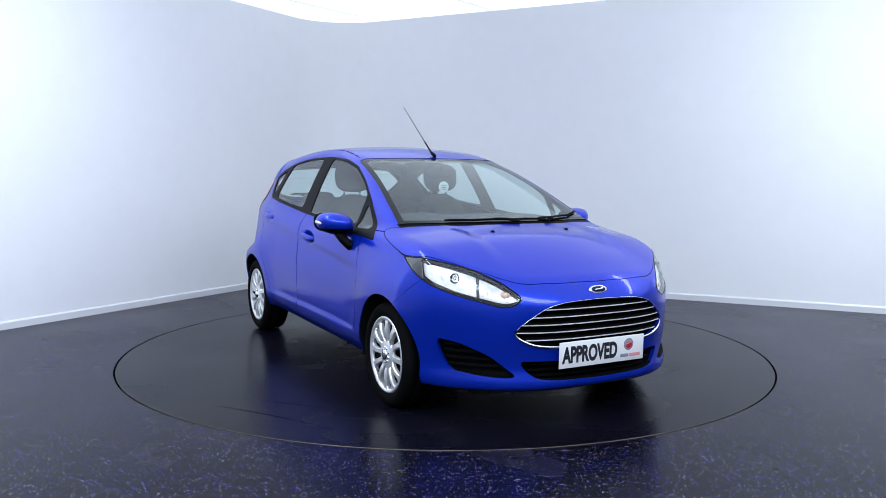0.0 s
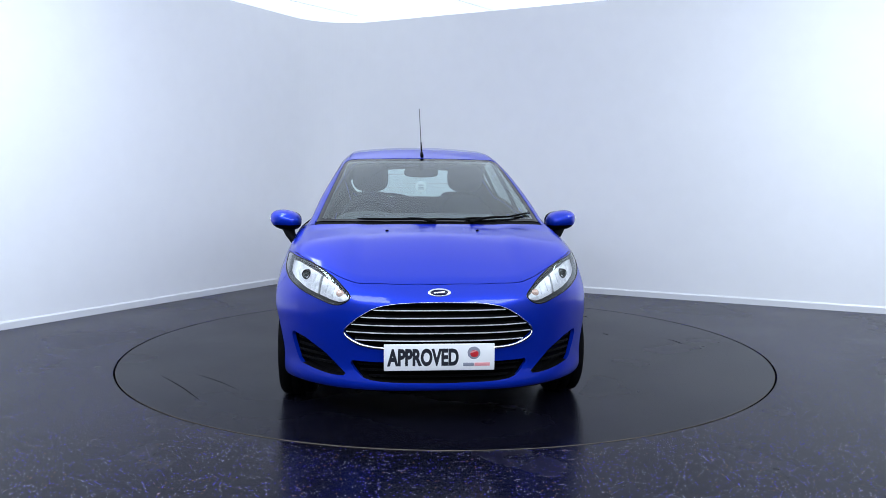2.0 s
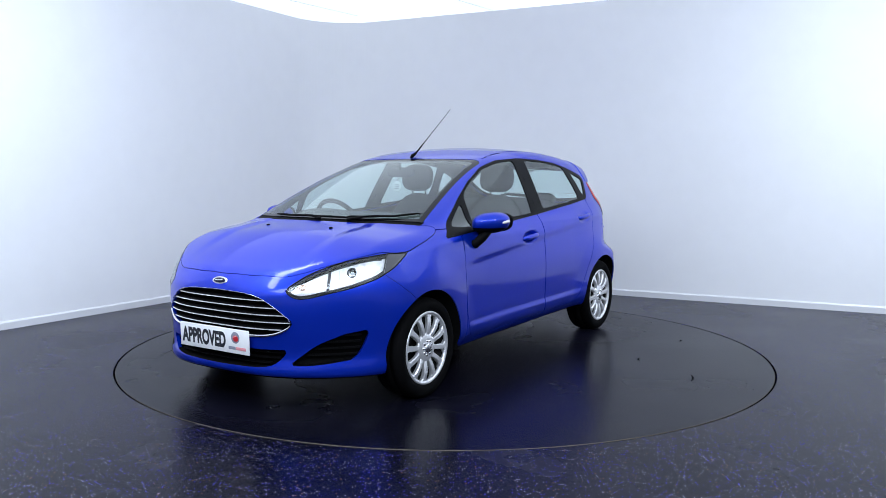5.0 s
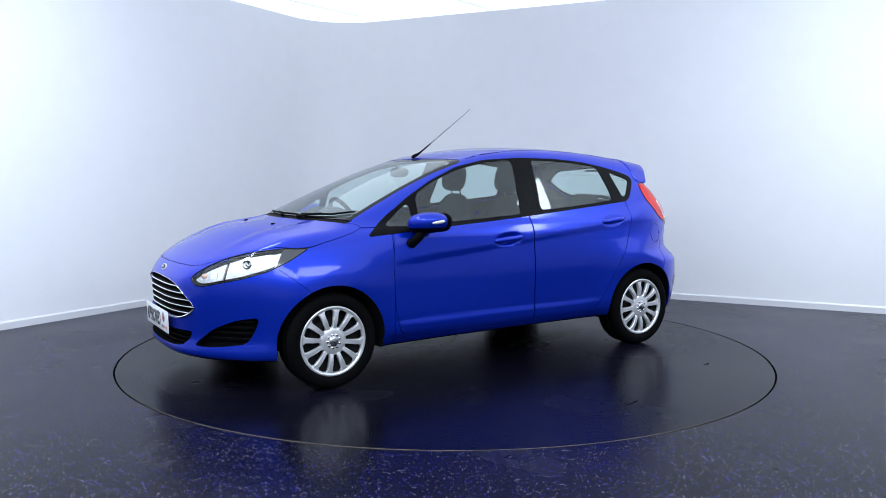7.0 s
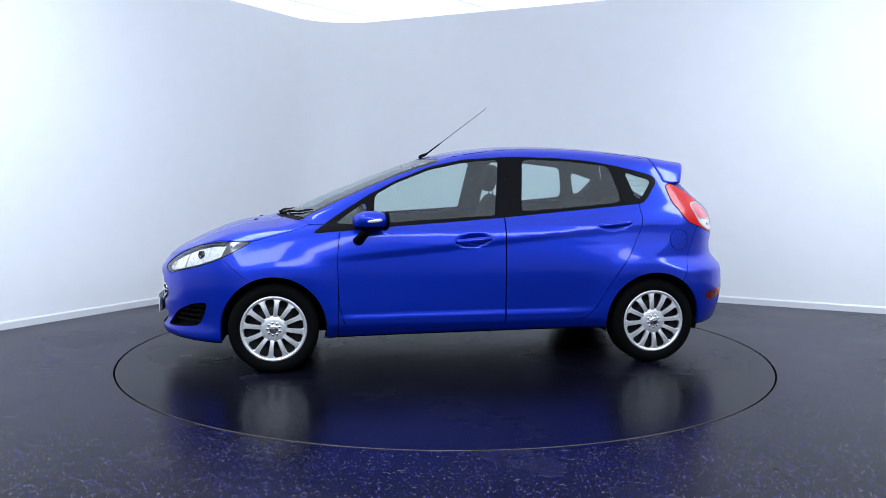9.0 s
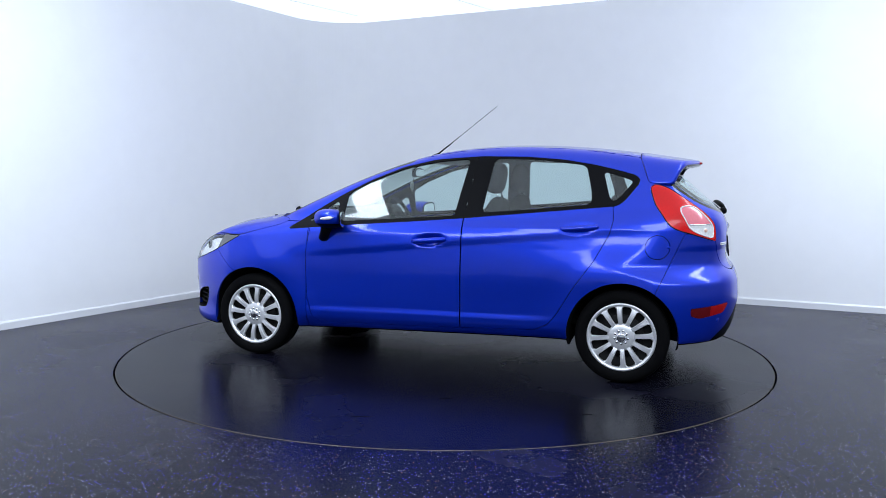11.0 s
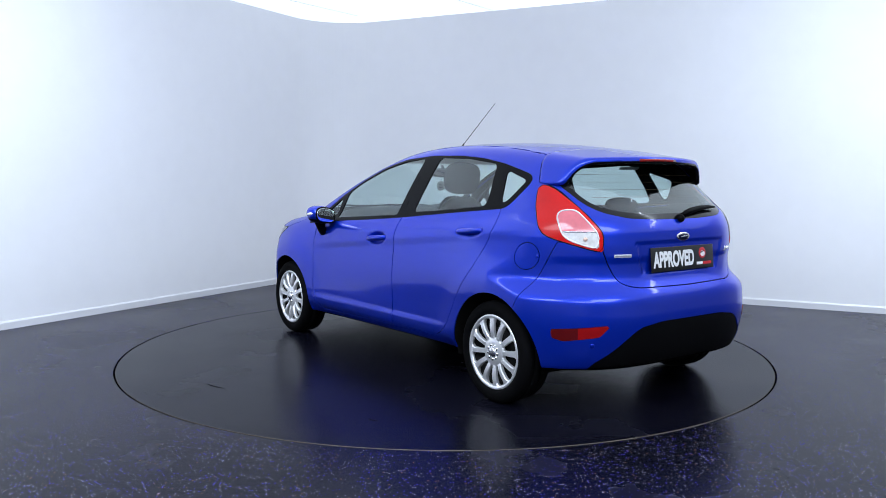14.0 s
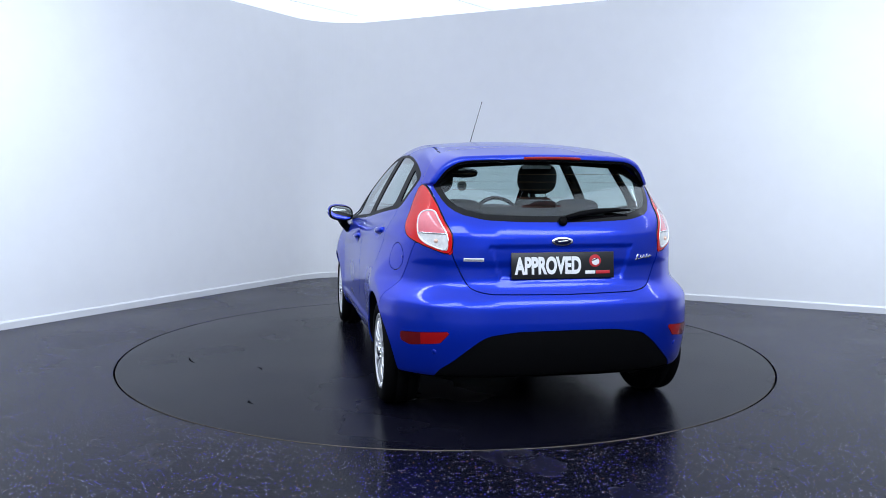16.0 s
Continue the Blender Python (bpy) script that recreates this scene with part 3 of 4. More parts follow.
def panel(name, skin, faces, material, parent, label="", lift=0.0, fold=0.009, back=None):
    """A piece of the body as a part, its edge folded inwards by fold; back: an extra shift of the whole piece."""
    loops = loops_of(faces)
    used = np.unique([i for l in loops for i in l])
    index = {int(v): i for i, v in enumerate(used)}
    P = skin.verts[used]
    N = unit(field_grad(P))
    verts = P + N * lift + (np.array(back) if back is not None else 0)
    fs = [[index[i] for i in l] for l in loops]
    normals = list(N)
    verts = list(verts)
    if fold:
        lip = {}
        for a, b in border(fs):
            for i in (a, b):
                if i not in lip:
                    lip[i] = (len(verts), len(verts) + 1)
                    verts += [verts[i], verts[i] - N[i] * fold]
                    normals += [N[i], N[i]]
            d = unit(np.array(verts[b]) - verts[a])
            out = unit(np.cross(d, N[a]))
            for i in (a, b):
                normals[lip[i][0]] = normals[lip[i][1]] = out
            fs.append([lip[a][0], lip[a][1], lip[b][1], lip[b][0]])
    ob = mesh_ob(name, verts, fs, material, parent, label)
    ob.data.normals_split_custom_set_from_vertices([tuple(n) for n in normals])
    return ob


def sided(s, shape):
    """A shape given for the car's left side, on the left (s = 1) or mirrored to the right (s = -1)."""
    return lambda x, y, z: shape(x, y * s, z)


def side_shape(poly, least=0.35):
    return lambda x, y, z: np.maximum(poly_dist(poly, x, z), least - y)


def front_shape(poly, x0):
    return lambda x, y, z: np.maximum(poly_dist(poly, y, z), x0 - x)


def rear_shape(poly, x0):
    return lambda x, y, z: np.maximum(poly_dist(poly, y, z), x - x0)


def nose_corner(poly, least=0.2):
    return lambda x, y, z: np.maximum(np.maximum(poly_dist(poly, (y - x) / 1.41421, z), least - y), 1.0 - x)


def tail_corner(poly, least=0.3):
    return lambda x, y, z: np.maximum(np.maximum(poly_dist(poly, (y + x) / 1.41421, z), least - y), x + 1.0)


screen_edge = curve_fn([(0.1, 0.512), (0.25, 0.528), (0.65, 0.575), (1.03, 0.634), (1.25, 0.668)])


def screen_shape(x, y, z):
    u = x + 0.36 * y * y
    a = smax(0.255 - u, np.abs(y) - screen_edge(u), 0.06)
    return np.maximum(np.maximum(a, u - 1.215), 0.90 - z)


def cowl_shape(x, y, z):
    u = x + 0.36 * y * y
    return np.maximum(np.maximum(np.maximum(u - 1.262, 1.2 - u), np.abs(y) - 0.67), 0.90 - z)


BONNET = soft_poly([(0, 1.962), (0.2, 1.953), (0.36, 1.925), (0.415, 1.905), (0.485, 1.855), (0.601, 1.738), (0.70, 1.612), (0.765, 1.47), (0.786, 1.36), (0.778, 1.2), (0.758, 1.07), (0.728, 1.01), (0.70, 1.04), (0.66, 1.105), (0.5, 1.172), (0.3, 1.23), (0, 1.264)], 1, True)


def bonnet_shape(x, y, z):
    return np.maximum(poly_dist(BONNET, y, x), 0.655 - z)


HEADLIGHT = nose_corner(soft_poly([(-0.400, 0.836), (-0.47, 0.833), (-0.588, 0.823), (-0.70, 0.808), (-0.802, 0.786), (-0.90, 0.753), (-0.973, 0.722), (-1.075, 0.660), (-1.072, 0.636), (-1.02, 0.606), (-0.96, 0.612), (-0.902, 0.626), (-0.742, 0.658), (-0.60, 0.700), (-0.50, 0.752)], 1))
GRILLE = front_shape(soft_poly([(0, 0.636), (0.20, 0.630), (0.31, 0.612), (0.40, 0.555), (0.475, 0.487), (0.455, 0.462), (0.39, 0.425), (0.30, 0.412), (0, 0.410)], 2, True), 1.6)
LOW_GRILLE = front_shape(soft_poly([(0, 0.345), (0.28, 0.342), (0.445, 0.345), (0.40, 0.285), (0.355, 0.256), (0.27, 0.247), (0, 0.242)], 1, True), 1.6)
FOG = nose_corner(soft_poly([(-0.640, 0.445), (-0.781, 0.424), (-0.921, 0.370), (-1.06, 0.266), (-0.98, 0.262), (-0.86, 0.272), (-0.720, 0.290), (-0.672, 0.36)], 1))
DLO = side_shape(soft_poly([(1.01, 0.874), (0.818, 0.889), (0.478, 0.918), (0.112, 0.943), (-0.247, 0.972), (-0.644, 1.010), (-1.040, 1.047), (-1.19, 1.060), (-1.235, 1.093), (-1.325, 1.212), (-1.300, 1.250), (-1.164, 1.286), (-1.047, 1.313), (-0.851, 1.346), (-0.616, 1.365), (-0.306, 1.370), (0.003, 1.350), (0.234, 1.300), (0.463, 1.208), (0.650, 1.111), (0.833, 0.997)], 1), 0.45)
PANES = (("front_quarter_window", soft_poly([(0.870, 0.934), (0.662, 1.075), (0.655, 0.934), (0.70, 0.931)], 1)),
         ("front_door_window", soft_poly([(0.615, 0.935), (0.602, 1.119), (0.463, 1.196), (0.236, 1.285), (0.006, 1.333), (-0.228, 1.354), (-0.172, 0.992), (-0.165, 0.985)], 1)),
         ("rear_door_window", soft_poly([(-0.350, 1.010), (-0.394, 1.356), (-0.690, 1.348), (-0.988, 1.313), (-1.035, 1.14), (-1.035, 1.070), (-0.647, 1.032)], 1)),
         ("rear_quarter_window", soft_poly([(-1.095, 1.276), (-1.272, 1.222), (-1.275, 1.205), (-1.190, 1.098), (-1.150, 1.094)], 1)))
FRONT_DOOR = side_shape(soft_poly([(0.832, 0.99), (0.832, 0.881), (0.851, 0.713), (0.839, 0.429), (0.805, 0.30), (0.74, 0.250), (0.262, 0.262), (-0.236, 0.274), (-0.236, 1.05)], 1, most=0.008), 0.45)
REAR_DOOR = side_shape(soft_poly([(-0.236, 1.05), (-0.236, 0.274), (-0.713, 0.290), (-0.803, 0.335), (-0.855, 0.40), (-0.944, 0.55), (-1.075, 0.735), (-1.160, 0.897), (-1.178, 0.971), (-1.165, 1.10)], 1, most=0.008), 0.45)
TAIL_LIGHT = tail_corner(soft_poly([(-0.522, 1.175), (-0.555, 1.200), (-0.62, 1.175), (-0.73, 1.090), (-0.84, 0.985), (-0.866, 0.950), (-0.868, 0.852), (-0.80, 0.866), (-0.707, 0.891), (-0.60, 0.920), (-0.555, 0.940), (-0.530, 0.98), (-0.515, 1.08)], 1, most=0.008))
TAIL_LENS = tail_corner(soft_poly([(-0.626, 1.040), (-0.640, 1.060), (-0.700, 1.068), (-0.728, 1.064), (-0.780, 1.015), (-0.832, 0.960), (-0.842, 0.935), (-0.846, 0.885), (-0.842, 0.872), (-0.80, 0.880), (-0.723, 0.902), (-0.672, 0.925), (-0.655, 0.945), (-0.640, 0.99)], 1, most=0.008))
REAR_WINDOW = rear_shape(soft_poly([(0, 1.34), (0.45, 1.315), (0.58, 1.215), (0.588, 1.19), (0.553, 1.10), (0.50, 1.052), (0.38, 1.024), (0.2, 1.015), (0, 1.013)], 1, True), -1.35)
TAILGATE_POLY = soft_poly([(0, 0.661), (0.38, 0.667), (0.455, 0.685), (0.485, 0.72), (0.545, 0.85), (0.553, 0.95), (0.578, 1.06), (0.605, 1.18), (0.65, 1.25), (0.65, 1.50), (0, 1.55)], 1, True)
BLACK_LOWER = rear_shape(soft_poly([(0, 0.494), (0.25, 0.493), (0.40, 0.472), (0.47, 0.42), (0.553, 0.341), (0.62, 0.285), (0.66, 0.10), (0, 0.10)], 2, True), -1.4)
REFLECTOR = tail_corner(soft_poly([(-0.605, 0.466), (-0.76, 0.478), (-0.915, 0.493), (-0.855, 0.430), (-0.67, 0.404), (-0.61, 0.42)], 1, most=0.006))


def tailgate_shape(x, y, z):
    return np.maximum(poly_dist(TAILGATE_POLY, y, z), x + 1.30 + 0.38 * np.maximum(1.385 - z, 0))


def front_bumper_shape(x, y, z):
    return 1.40 + (np.clip(z, 0.2, 0.80) - 0.59) * 1.23 - x


def rear_bumper_shape(x, y, z):
    return np.maximum(x + 1.446 + (z - 0.584) * 0.45, z - 0.905)


def arch_shape(x, y, z):
    res = None
    for wx in (WHEEL_X, -WHEEL_X):
        d = np.abs(x - wx)
        a = np.minimum(np.hypot(d, z - WHEEL_Z) - 0.331, np.maximum(d - 0.331 + 0.05 * (WHEEL_Z - z), z - WHEEL_Z))
        res = a if res is None else np.minimum(res, a)
    return np.maximum(res, 0.50 - np.abs(y))


ditch_line = curve_fn([(0.5, 0.53), (0.1, 0.500), (-0.45, 0.468), (-1.0, 0.484), (-1.4, 0.520)])


def ditch_shape(x, y, z):
    return np.maximum(np.maximum(np.maximum(np.abs(np.abs(y) - ditch_line(x)) - 0.006, 1.25 - z), x - 0.12), -1.33 - x)


def roof_shape(x, y, z):
    return np.maximum(np.abs(y) - ditch_line(x), 1.20 - z)


# ---- the car ----
car = tagged(new("car"), "blue five-door hatchback car on the turntable", "car")
skin = Skin(*body_surface(0.0155))
GAP = 0.0042


def take(faces, shape, gap=GAP):
    """The piece inside shape, trimmed back for the joint, and the rest."""
    piece, rest = skin.cut(faces, shape)
    return (skin.shrink(piece, shape, gap) if gap else piece), rest


rest = skin.all
under, rest = take(rest, lambda x, y, z: z - belly_line(x) - 0.012, 0)
_, rest = take(rest, arch_shape, 0)
panel("underbody", skin, skin.cut(under, arch_shape)[1], M_UNDER, car, "black underbody", fold=0)

# glass and black surrounds of the cabin
screen, rest = take(rest, screen_shape, 0.001)
pane, surround = skin.cut(screen, lambda x, y, z: screen_shape(x, y, z) + 0.030 + 0.035 * ramp(0.36, 0.26, x + 0.36 * y * y))
windscreen = panel("windscreen", skin, pane, M_GLASS, car, "clear tinted windscreen", lift=-0.002, fold=0)
panel("windscreen_border", skin, surround, M_GLOSSBLACK, car, "black windscreen border", lift=-0.002, fold=0.006)
cowl, rest = take(rest, cowl_shape, 0.001)
panel("cowl", skin, cowl, M_BLACK, car, "black plastic cowl", lift=-0.006)
bonnet, rest = take(rest, bonnet_shape, 0.003)
panel("bonnet", skin, bonnet, M_PAINT, car, "blue bonnet")

# the nose
grille, rest = take(rest, GRILLE, 0)
low_grille, rest = take(rest, LOW_GRILLE, 0)
lights = {}
for s in (1, -1):
    lights["head", s], rest = take(rest, sided(s, HEADLIGHT), 0.0015)
    lights["fog", s], rest = take(rest, sided(s, FOG), 0)
    lights["tail", s], rest = take(rest, sided(s, TAIL_LIGHT), 0.0012)
    lights["reflector", s], rest = take(rest, sided(s, REFLECTOR), 0.0015)
    lights["dlo", s], rest = take(rest, sided(s, DLO), 0.0015)
rear_glass, rest = take(rest, REAR_WINDOW, 0.001)
black_lower, rest = take(rest, BLACK_LOWER, 0.0015)
tailgate, rest = take(rest, tailgate_shape, 0.005)
bumper, rest = take(rest, front_bumper_shape)
rear_bumper, rest = take(rest, rear_bumper_shape)
ditch, rest = take(rest, ditch_shape, 0)
roof, rest = take(rest, roof_shape, 0)
panel("front_bumper", skin, bumper, M_PAINT, car, "blue front bumper", fold=0.02)
panel("rear_bumper", skin, rear_bumper, M_PAINT, car, "blue rear bumper", fold=0.02)
panel("lower_rear_trim", skin, black_lower, M_BLACK, car, "black plastic lower bumper trim", lift=-0.004)
panel("tailgate", skin, tailgate, M_PAINT, car, "blue tailgate")
panel("roof", skin, roof, M_PAINT, car, "blue roof")
for s in (1, -1):
    panel("roof_strip", skin, skin.cut(ditch, lambda x, y, z: -y * s)[0], M_BLACK, car, "black roof joint strip", lift=-0.004, fold=0)
pane, surround = skin.cut(rear_glass, lambda x, y, z: REAR_WINDOW(x, y, z) + 0.030)
panel("rear_window", skin, pane, M_GLASS, car, "dark tinted rear window", lift=-0.001, fold=0)
panel("rear_window_border", skin, surround, M_GLOSSBLACK, car, "black rear window border", lift=-0.001, fold=0.006)

doors = {}
shell_pieces = [cowl, bonnet, bumper, rear_bumper, tailgate, roof, rest]
for s in (1, -1):
    fl, rest = take(rest, sided(s, lambda x, y, z: np.maximum(np.hypot(x + 1.437, z - 0.822) - 0.073, 0.4 - y))) if s == 1 else (None, rest)
    if fl is not None:
        panel("fuel_flap", skin, fl, M_PAINT, car, "round blue fuel flap")
    for nm, shp in (("front_door", FRONT_DOOR), ("rear_door", REAR_DOOR)):
        piece, rest = take(rest, sided(s, shp))
        doors[nm, s] = panel(nm, skin, piece, M_PAINT, car, "blue " + nm.replace("_", " "), fold=0.014)
    piece, rest = take(rest, sided(s, lambda x, y, z: np.maximum(np.maximum(0.84 - x, 0.3 - y), z - 0.93)))
    panel("front_wing", skin, piece, M_PAINT, car, "blue front wing", fold=0.014)
    piece, rest = take(rest, sided(s, lambda x, y, z: -y), 0)
    panel("body_side", skin, piece, M_PAINT, car, "blue pillars, sill and rear quarter", fold=0.014)
    # side windows in their black surround
    trim = lights["dlo", s]
    for nm, poly in PANES:
        pane, trim = skin.cut(trim, sided(s, side_shape(poly, 0.3)))
        panel(nm, skin, pane, M_GLASS, doors.get((nm[:-7], s), car), "tinted side window", lift=-0.004, fold=0)
    _, trim = skin.cut(trim, lambda x, y, z: np.maximum(np.abs(x - (-0.236 - 0.10 * (z - 0.97))) - 0.003, 0.3 - y * s))
    panel("window_surround", skin, trim, M_TRIM, car, "matt black window surround", fold=0.010)

# a dark inner skin closes the joints and lines the cabin
panel("inner_lining", skin, np.concatenate([p for p in shell_pieces if p is not roof] + [lights[k, s] for k in ("tail", "reflector") for s in (1, -1)]), M_UNDER, car, "dark inner lining", lift=-0.016, fold=0)
panel("headlining", skin, roof, M_HEADLINE, car, "pale grey headlining", lift=-0.030, fold=0)


# ---- fittings of the car ----
def recess(name, faces, move, material, parent, label="", lift=0.0):
    """An opening's bottom, moved inwards, with its side walls."""
    loops = loops_of(faces)
    used = np.unique([i for l in loops for i in l])
    index = {int(v): i for i, v in enumerate(used)}
    P = skin.verts[used]
    fs = [[index[i] for i in l] for l in loops]
    n = len(P)
    top = P + unit(field_grad(P)) * lift
    walls = [[a, n + a, n + b, b][::-1] for a, b in border(fs)]
    fs = [[n + i for i in l] for l in fs] + walls
    ob = mesh_ob(name, np.concatenate([top, P + np.array(move)]), fs, material, parent, label)
    ob.data.shade_flat()
    return ob


def ring_points(faces, every=2, lift=0.0):
    ring = border_rings(loops_of(faces))[0][::every]
    P = skin.verts[ring]
    P = (np.roll(P, 1, 0) + P * 2 + np.roll(P, -1, 0)) / 4
    return P + unit(field_grad(P)) * lift


def shaped_bar(points, height, depth, material, name, parent, label=""):
    """A bar of rectangular section with softened edges along points; depth goes back along x."""
    bm = bmesh.new()
    prof = ((0, 0.35), (0, -0.35), (-0.15, -0.5), (-1, -0.5), (-1, 0.5), (-0.15, 0.5))
    rings = [[bm.verts.new((p[0] + a * depth, p[1], p[2] + b * height)) for a, b in prof] for p in points]
    for a, c in zip(rings, rings[1:]):
        for k in range(6):
            bm.faces.new((a[k], a[(k + 1) % 6], c[(k + 1) % 6], c[k]))
    bm.faces.new(rings[0])
    bm.faces.new(rings[-1][::-1])
    bmesh.ops.recalc_face_normals(bm, faces=bm.faces[:])
    return part(name, bm, material, parent, label, smooth=False)


def blob_bm(radii, m, squeeze=2.0, segs=24, rings=14):
    """A rounded lump: an ellipsoid with squarer shoulders as squeeze grows."""
    bm = bmesh.new()
    bmesh.ops.create_uvsphere(bm, u_segments=segs, v_segments=rings, radius=1)
    for v in bm.verts:
        c = v.co
        k = (abs(c.x) ** squeeze + abs(c.y) ** squeeze + abs(c.z) ** squeeze) ** (-1 / squeeze)
        v.co = Vector((c.x * k * radii[0], c.y * k * radii[1], c.z * k * radii[2]))
    bm.transform(m)
    return bm


# grille
grille_back = recess("grille", grille, (-0.055, 0, 0), M_UNDER, car, "black radiator grille")
rim = ring_points(grille, 2, 0.003)
part("grille_frame", tube_bm(rim, [0.0016 + 0.0058 * float(ramp(0.50, 0.44, p[2])) for p in rim], 8, True), M_CHROME, grille_back, "chrome grille frame")
for zz, half in ((0.600, 0.320), (0.563, 0.382), (0.526, 0.428), (0.489, 0.452), (0.452, 0.410)):
    ys = np.linspace(-half, half, 25)
    pts = [on_nose(y, zz) - [0.008, 0, 0] for y in ys]
    sl = shaped_bar(pts, 0.013, 0.030, M_BLACK, "slat", grille_back)
    shaped_bar([p + [0.005, 0, -0.0040] for p in pts], 0.0050, 0.008, M_BOWL, "chrome_strip", sl, "thin chrome strip")
low_back = recess("lower_grille", low_grille, (-0.06, 0, 0), M_UNDER, car, "black lower grille")
for zz, half in ((0.325, 0.40), (0.297, 0.385), (0.270, 0.34)):
    shaped_bar([on_nose(y, zz) - [0.022, 0, 0] for y in np.linspace(-half, half, 17)], 0.008, 0.02, M_BLACK, "slat", low_back)

for s in (1, -1):
    # fog lamp openings
    fog = recess("fog_lamp_opening", lights["fog", s], (-0.045, -0.03 * s, 0), M_BLACK, car, "black slatted bumper opening")
    for zz, q0, q1 in ((0.415, -0.70, -0.80), (0.382, -0.70, -0.875), (0.349, -0.70, -0.93), (0.316, -0.715, -0.97)):
        pts = []
        for q in np.linspace(q0, q1, 9):
            p = reach(((3.0 - q * 1.41421) / 2, (3.0 + q * 1.41421) / 2, zz), (-0.9, -0.9, 0))
            pts.append((p[0] - 0.012, (p[1] - 0.009) * s, p[2]))
        shaped_bar(pts, 0.010, 0.022, M_BLACK, "slat", fog)
    # headlights
    lens_faces = lights["head", s]
    tip, clear = skin.cut(lens_faces, sided(s, lambda x, y, z: -((y - x) / 1.41421 + 0.545 - 0.25 * (z - 0.79))))
    head = recess("headlight", lens_faces, (-0.075, -0.045 * s, 0.0), M_LAMP, car, "clear headlight with chrome reflectors", lift=-0.004)
    panel("lens", skin, clear, M_CLEAR, head, "clear lens", lift=-0.0015, fold=0)
    panel("dark_tip", skin, tip, mat("smoked_lens", (0.05, 0.052, 0.06), 0.15, coat=1.0, vary=0.1, scale=60), head, "smoked grey lens tip", lift=-0.0015, fold=0.006)
    rimh = ring_points(lens_faces, 2, -0.001)
    part("seal", tube_bm(rimh, 0.0035, 6, True), M_GLOSSBLACK, head, "black lens seal")
    dip, rest_faces = skin.cut(skin.cut(clear, sided(s, lambda x, y, z: HEADLIGHT(x, y, z) + 0.019))[0], sided(s, lambda x, y, z: -((y - x) / 1.41421 + 0.845 - 0.10 * (z - 0.7))))
    turn = skin.cut(rest_faces, sided(s, lambda x, y, z: (y - x) / 1.41421 + 0.862 - 0.10 * (z - 0.7)))[0]
    for nm, fc in (("dipped_reflector", dip), ("indicator_reflector", turn)):
        panel(nm, skin, fc, M_BOWL, head, "bright faceted reflector", lift=-0.022, fold=0.016)
    q, zz = -0.735, 0.735
    p = reach(((3.0 - q * 1.41421) / 2, (3.0 + q * 1.41421) / 2, zz), (-0.9, -0.9, 0))
    bm = lathe_bm([(0.0001, 0.006), (0.010, 0.005), (0.016, -0.002), (0.018, 0.010), (0.022, 0.012), (0.025, 0.008), (0.026, -0.012)], 24)
    bm.transform(Matrix.Translation((p[0] - 0.017, (p[1] - 0.013) * s, p[2])) @ Vector((0.86, 0.5 * s, 0.02)).to_track_quat("Y", "Z").to_matrix().to_4x4())
    part("bulb_shield", bm, M_STEEL, head, "dark bulb shield")
    for q, z0, z1 in ((-0.665, 0.725, 0.775), (-0.80, 0.695, 0.745), (-0.905, 0.660, 0.712), (-0.955, 0.645, 0.692)):
        ends = [reach(((3.0 - q * 1.41421) / 2, (3.0 + q * 1.41421) / 2, zz), (-0.9, -0.9, 0)) for zz in (z0, z1)]
        part("flute", tube_bm([(p[0] - 0.0155, (p[1] - 0.0125) * s, p[2]) for p in ends], 0.0016, 6), M_SILVER, head, "raised flute line")
    p = reach(((3.0 + 1.0 * 1.41421) / 2, (3.0 - 1.0 * 1.41421) / 2, 0.655), (-0.9, -0.9, 0))
    part("indicator", blob_bm((0.024, 0.026, 0.018), Matrix.Translation((p[0] - 0.036, (p[1] - 0.018) * s, p[2] + 0.006)), 2.6), M_AMBER, head, "amber indicator lens")
    bez = [reach(((3.0 - q * 1.41421) / 2, (3.0 + q * 1.41421) / 2, zz), (-0.9, -0.9, 0)) for q, zz in ((-0.575, 0.80), (-0.68, 0.795), (-0.79, 0.773), (-0.88, 0.742), (-0.96, 0.705), (-1.02, 0.672))]
    part("bezel", tube_bm([(p[0] - 0.02, (p[1] - 0.014) * s, p[2] - 0.004) for p in bez], 0.006, 8), M_BLACK, head, "black inner bezel")
    # tail lights
    inner, red = skin.cut(lights["tail", s], sided(s, TAIL_LENS))
    tail = panel("tail_light", skin, red, M_RED, car, "red tail light with a clear lower lens", lift=0.003, fold=0.012)
    part("seal", tube_bm(ring_points(lights["tail", s], 2, 0.000), 0.0042, 6, True), M_GLOSSBLACK, tail, "black lamp seal")
    up, down = skin.cut(inner, lambda x, y, z: 0.957 - z)
    panel("brake_lens", skin, up, M_PINK, tail, "pale red lens", lift=0.002, fold=0.012)
    panel("reversing_lens", skin, down, M_LENSWHITE, tail, "clear reversing lens", lift=0.002, fold=0.012)
    part("lens_frame", tube_bm(ring_points(inner, 2, 0.002), 0.0050, 6, True), M_LENSWHITE, tail, "silver lens frame")
    edge = [reach((-(3.0 - q * 1.41421) / 2, (3.0 + q * 1.41421) / 2, 0.957), (0.6, -0.6, 0)) for q in np.linspace(-0.66, -0.83, 8)]
    part("lens_bar", tube_bm([(p[0] - 0.003, (p[1] + 0.003) * s, p[2]) for p in edge], 0.004, 6), M_CHROME, tail, "silver lens bar")
    p = reach((-(3.0 + 0.775 * 1.41421) / 2, (3.0 - 0.775 * 1.41421) / 2, 0.92), (0.9, -0.9, 0))
